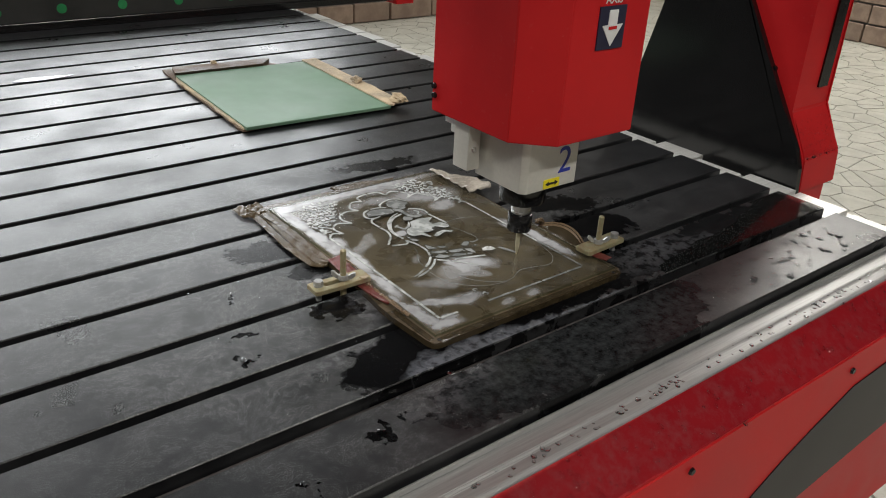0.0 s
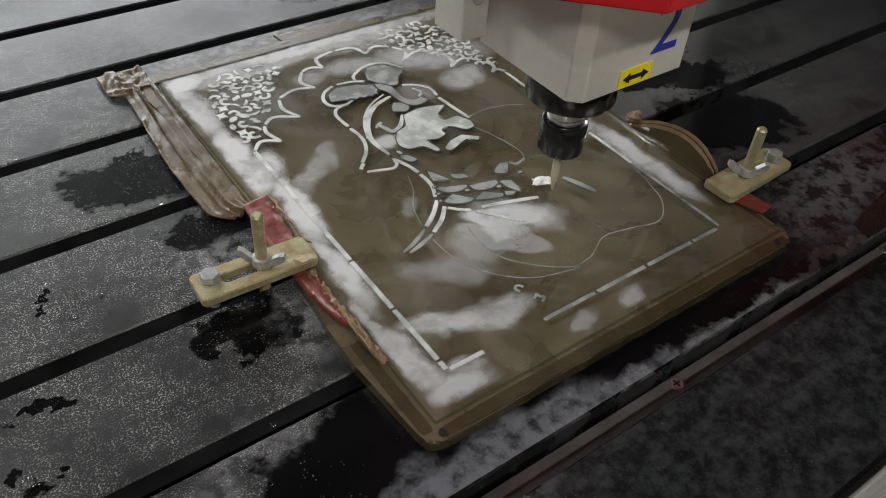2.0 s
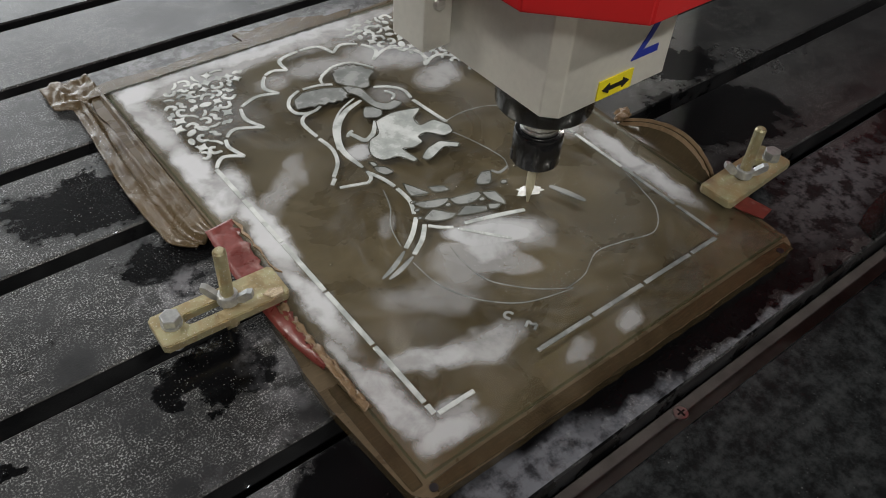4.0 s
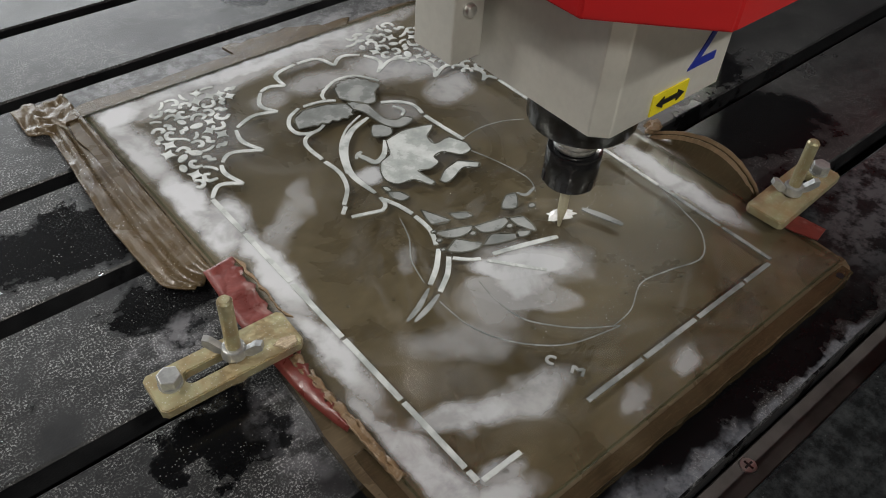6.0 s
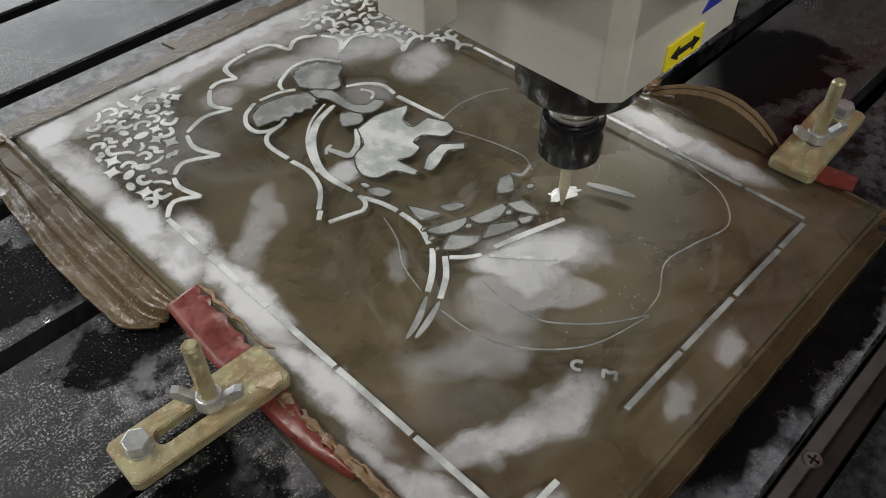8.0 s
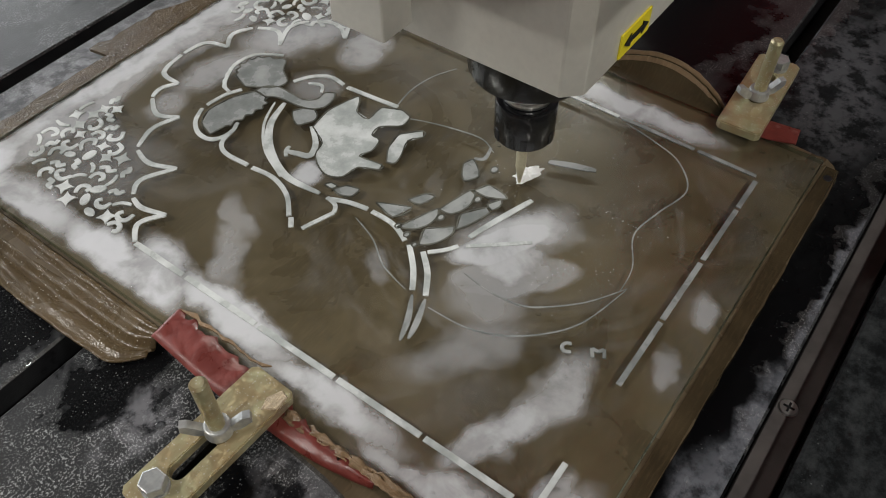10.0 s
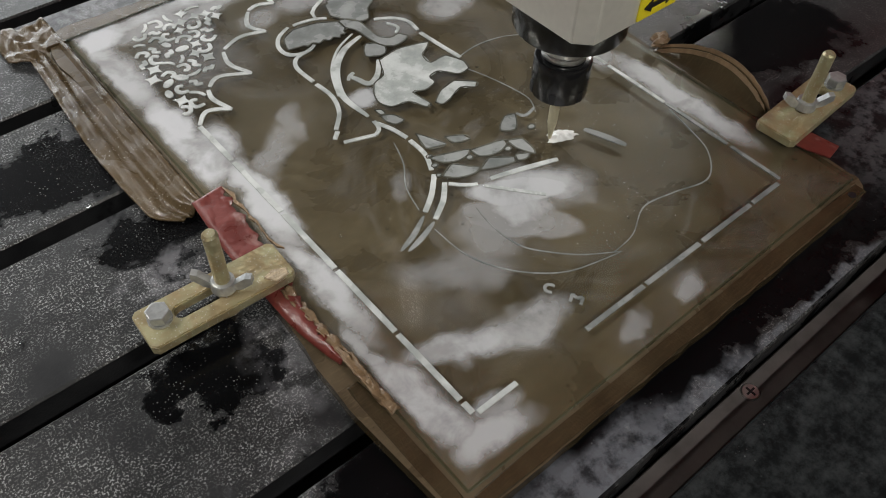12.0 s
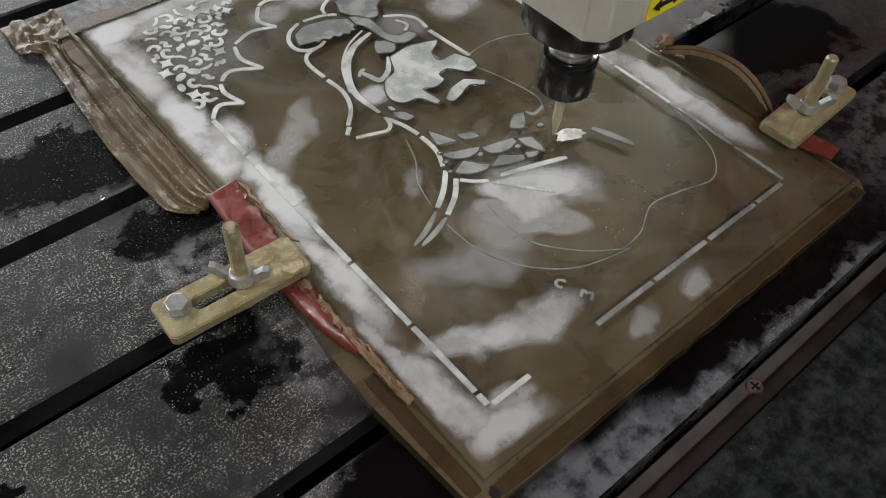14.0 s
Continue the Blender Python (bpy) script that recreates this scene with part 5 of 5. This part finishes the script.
def puddle():
    bm = prism([tuple(p) for p in spline([(0.345, 1.800), (0.37, 1.818), (0.42, 1.815), (0.462, 1.806), (0.44, 1.796), (0.39, 1.790)], 5, True)], 0.0003, 0.0012)
    tagged(part("puddle", bm, BLACK_OXIDE), "dark oily puddle across two table slats", "puddle")


puddle()


def water_film():
    edge = [(0.82, 0.5675), (1.197, 0.5675), (1.197, 0.6425), (1.125, 0.6425)]
    edge += [tuple(p) for p in spline([(1.11, 0.634), (1.085, 0.6245), (1.055, 0.6215), (1.035, 0.609), (1.00, 0.606), (0.965, 0.6005), (0.93, 0.602), (0.90, 0.593), (0.86, 0.589), (0.825, 0.582)], 6)]
    bm = prism(edge, 0.0002, 0.0016, bevel=0.0007)
    tagged(part("water_film", bm, WATER_FILM), "clear film of water across the end of a slat", "water")


water_film()


# ---------------------------------------------------------------- water drops
def drops():
    rng = random.Random(17)
    bm = bmesh.new()

    def drop(x, y, z, r, flat=0.45, tilt=None):
        m = Matrix.Translation((x, y, z))
        if tilt is not None:
            m = m @ Matrix.Rotation(tilt, 4, "X")
        made = bmesh.ops.create_icosphere(bm, subdivisions=2, radius=1.0, matrix=m @ Matrix.Rotation(rng.uniform(0, 3), 4, "Z") @ Matrix.Diagonal((r * rng.uniform(0.8, 1.6), r, r * flat * 0.75, 1)))
        for v in made["verts"]:
            v.co += Vector((1, 1, 0)) * 0.2 * r * noise.noise(v.co * 180)

    for k in range(60):                      # on the first slat and its end
        drop(rng.uniform(0.82, 1.14), rng.uniform(0.472, 0.545), 0.0002, rng.uniform(0.0015, 0.0052))
    for k in range(260):                     # on the front rail
        drop(rng.uniform(0.35, 1.28), rng.uniform(0.424, 0.455), -0.0215, rng.uniform(0.0008, 0.0030))
    for k in range(150):                     # on the sloping red edge
        s = rng.random()
        drop(rng.uniform(0.35, 1.28), 0.4190 - 0.051 * s, -0.0257 - 0.030 * s, rng.uniform(0.0008, 0.0034), 0.5, radians(30))
    for k in range(240):                     # splashed on the gantry leg's sloping foot
        s = rng.random() ** 1.4 * 0.8
        drop(rng.uniform(1.302, 1.405), 0.664 + 0.044 * s, 0.026 + 0.071 * s, rng.uniform(0.0008, 0.0024), 0.5, radians(60))
    for k in range(40):
        drop(rng.uniform(0.30, 0.50), rng.uniform(0.57, 0.95), 0.0002, rng.uniform(0.0006, 0.0018))
    for x, y in ((0.306, 0.682), (0.308, 0.677), (0.358, 0.515), (0.270, 0.496), (0.464, 0.550), (0.474, 0.543)):
        drop(x, y, 0.0003, 0.0042)
    for k in range(70):                      # on the glass and its rim
        drop(GLASS[0] + rng.uniform(0.0, 0.28), GLASS[1] + rng.uniform(0, 0.37), GLASS_TOP, rng.uniform(0.0004, 0.0011))
    for f in bm.faces:
        f.smooth = True
    ob = part("water_drops", bm, WATER)
    tagged(ob, "clear water drops on rail, slats and glass", "water", kind="stuff")


drops()


# ---------------------------------------------------------------- paving: crazy flagstones, and stones of the walls
def paving():
    rng = random.Random(9)
    x0, x1, y0, y1 = ROOM
    step = 0.135
    nx, ny = int((x1 - x0) / step), int((y1 - y0) / step)
    seeds = {}
    for i in range(-1, nx + 2):
        for j in range(-1, ny + 2):
            seeds[i, j] = Vector((x0 + (i + 0.5 + rng.uniform(-0.42, 0.42)) * step, y0 + (j + 0.5 + rng.uniform(-0.42, 0.42)) * step))
    floor_ob = bpy.data.objects["floor"]
    rest_v, rest_f = [], []
    count = 0
    for i in range(nx + 1):
        for j in range(ny + 1):
            c = seeds[i, j]
            poly = [c + Vector((a, b)) * step * 1.6 for a, b in ((-1, -1), (1, -1), (1, 1), (-1, 1))]
            for di in range(-2, 3):
                for dj in range(-2, 3):
                    o = seeds.get((i + di, j + dj))
                    if o is None or (di == 0 and dj == 0):
                        continue
                    n = (o - c).normalized()
                    lim = (o - c).length / 2 - 0.0036
                    out = []
                    for k in range(len(poly)):
                        p, q = poly[k], poly[(k + 1) % len(poly)]
                        dp, dq = (p - c).dot(n) - lim, (q - c).dot(n) - lim
                        if dp <= 0:
                            out.append(p)
                        if dp * dq < 0:
                            out.append(p.lerp(q, dp / (dp - dq)))
                    poly = out
                    if len(poly) < 3:
                        break
                if len(poly) < 3:
                    break
            poly = [Vector((min(max(p.x, x0), x1), min(max(p.y, y0), y1))) for p in poly]
            if len(poly) < 3:
                continue
            h = FLOOR + rng.uniform(-0.001, 0.001)
            near = 1.5 < c.x < 3.3 and 0.2 < c.y < 3.2
            if near and count < 300:
                count += 1
                n = len(poly)
                vs = [(p.x, p.y, FLOOR - 0.0085) for p in poly] + [(p.x * 0.98 + c.x * 0.02, p.y * 0.98 + c.y * 0.02, h) for p in poly]
                fs = [tuple(range(n, 2 * n))] + [(k, (k + 1) % n, n + (k + 1) % n, n + k) for k in range(n)]
                me = bpy.data.meshes.new("flagstone")
                me.from_pydata(vs, [], fs)
                me.materials.append(FLAG)
                ob = new("flagstone", me)
                ob.parent = floor_ob
            else:
                n, b = len(poly), len(rest_v)
                rest_v += [(p.x, p.y, FLOOR - 0.0085) for p in poly] + [(p.x, p.y, h) for p in poly]
                rest_f += [tuple(range(b + n, b + 2 * n))] + [(b + k, b + (k + 1) % n, b + n + (k + 1) % n, b + n + k) for k in range(n)]
    me = bpy.data.meshes.new("flagstones")
    me.from_pydata(rest_v, [], rest_f)
    me.materials.append(FLAG)
    ob = new("flagstones", me)
    ob.parent = floor_ob
    ob["kind"] = "stuff"


def wall_stones():
    rng = random.Random(12)
    x0, x1, y0, y1 = ROOM
    for wall, along, fixed in (("wall_east", (1.0, y1), x1), ("wall_north", (1.2, x1), y1)):
        owner = bpy.data.objects[wall]
        z = FLOOR
        for row in range(4):
            h = 0.15
            a = along[0]
            while a < along[1] - 0.1:
                b = min(a + rng.uniform(0.22, 0.42), along[1])
                d = rng.uniform(0.03, 0.045)
                args = (fixed - d, fixed - 0.001, a + 0.006, b - 0.006) if wall == "wall_east" else (a + 0.006, b - 0.006, fixed - d, fixed - 0.001)
                part("stone", box(*args, z + 0.006, z + h - 0.006, 0.006, segments=1), WALL_STONE, owner)
                a = b
            z += h


paving()
wall_stones()


# ---------------------------------------------------------------- what moves
def motions():
    rows = [(0.0, 0.681, 0.693), (0.5, 0.678, 0.710), (1.0, 0.671, 0.724), (1.5, 0.659, 0.711), (2.0, 0.659, 0.713), (2.5, 0.656, 0.714), (3.0, 0.652, 0.714), (3.2, 0.652, 0.7145),
            (5.5, 0.652, 0.717), (6.5, 0.653, 0.718), (7.0, 0.653, 0.719), (7.5, 0.655, 0.720), (8.0, 0.653, 0.719), (8.2, 0.653, 0.720), (10.5, 0.652, 0.725), (11.0, 0.651, 0.7265),
            (11.5, 0.652, 0.726), (12.5, 0.654, 0.726), (13.0, 0.654, 0.727), (14.0, 0.653, 0.729)]
    walk(HEAD, [(t, pose(x, y, 0.0008)) for t, x, y in rows])


motions()
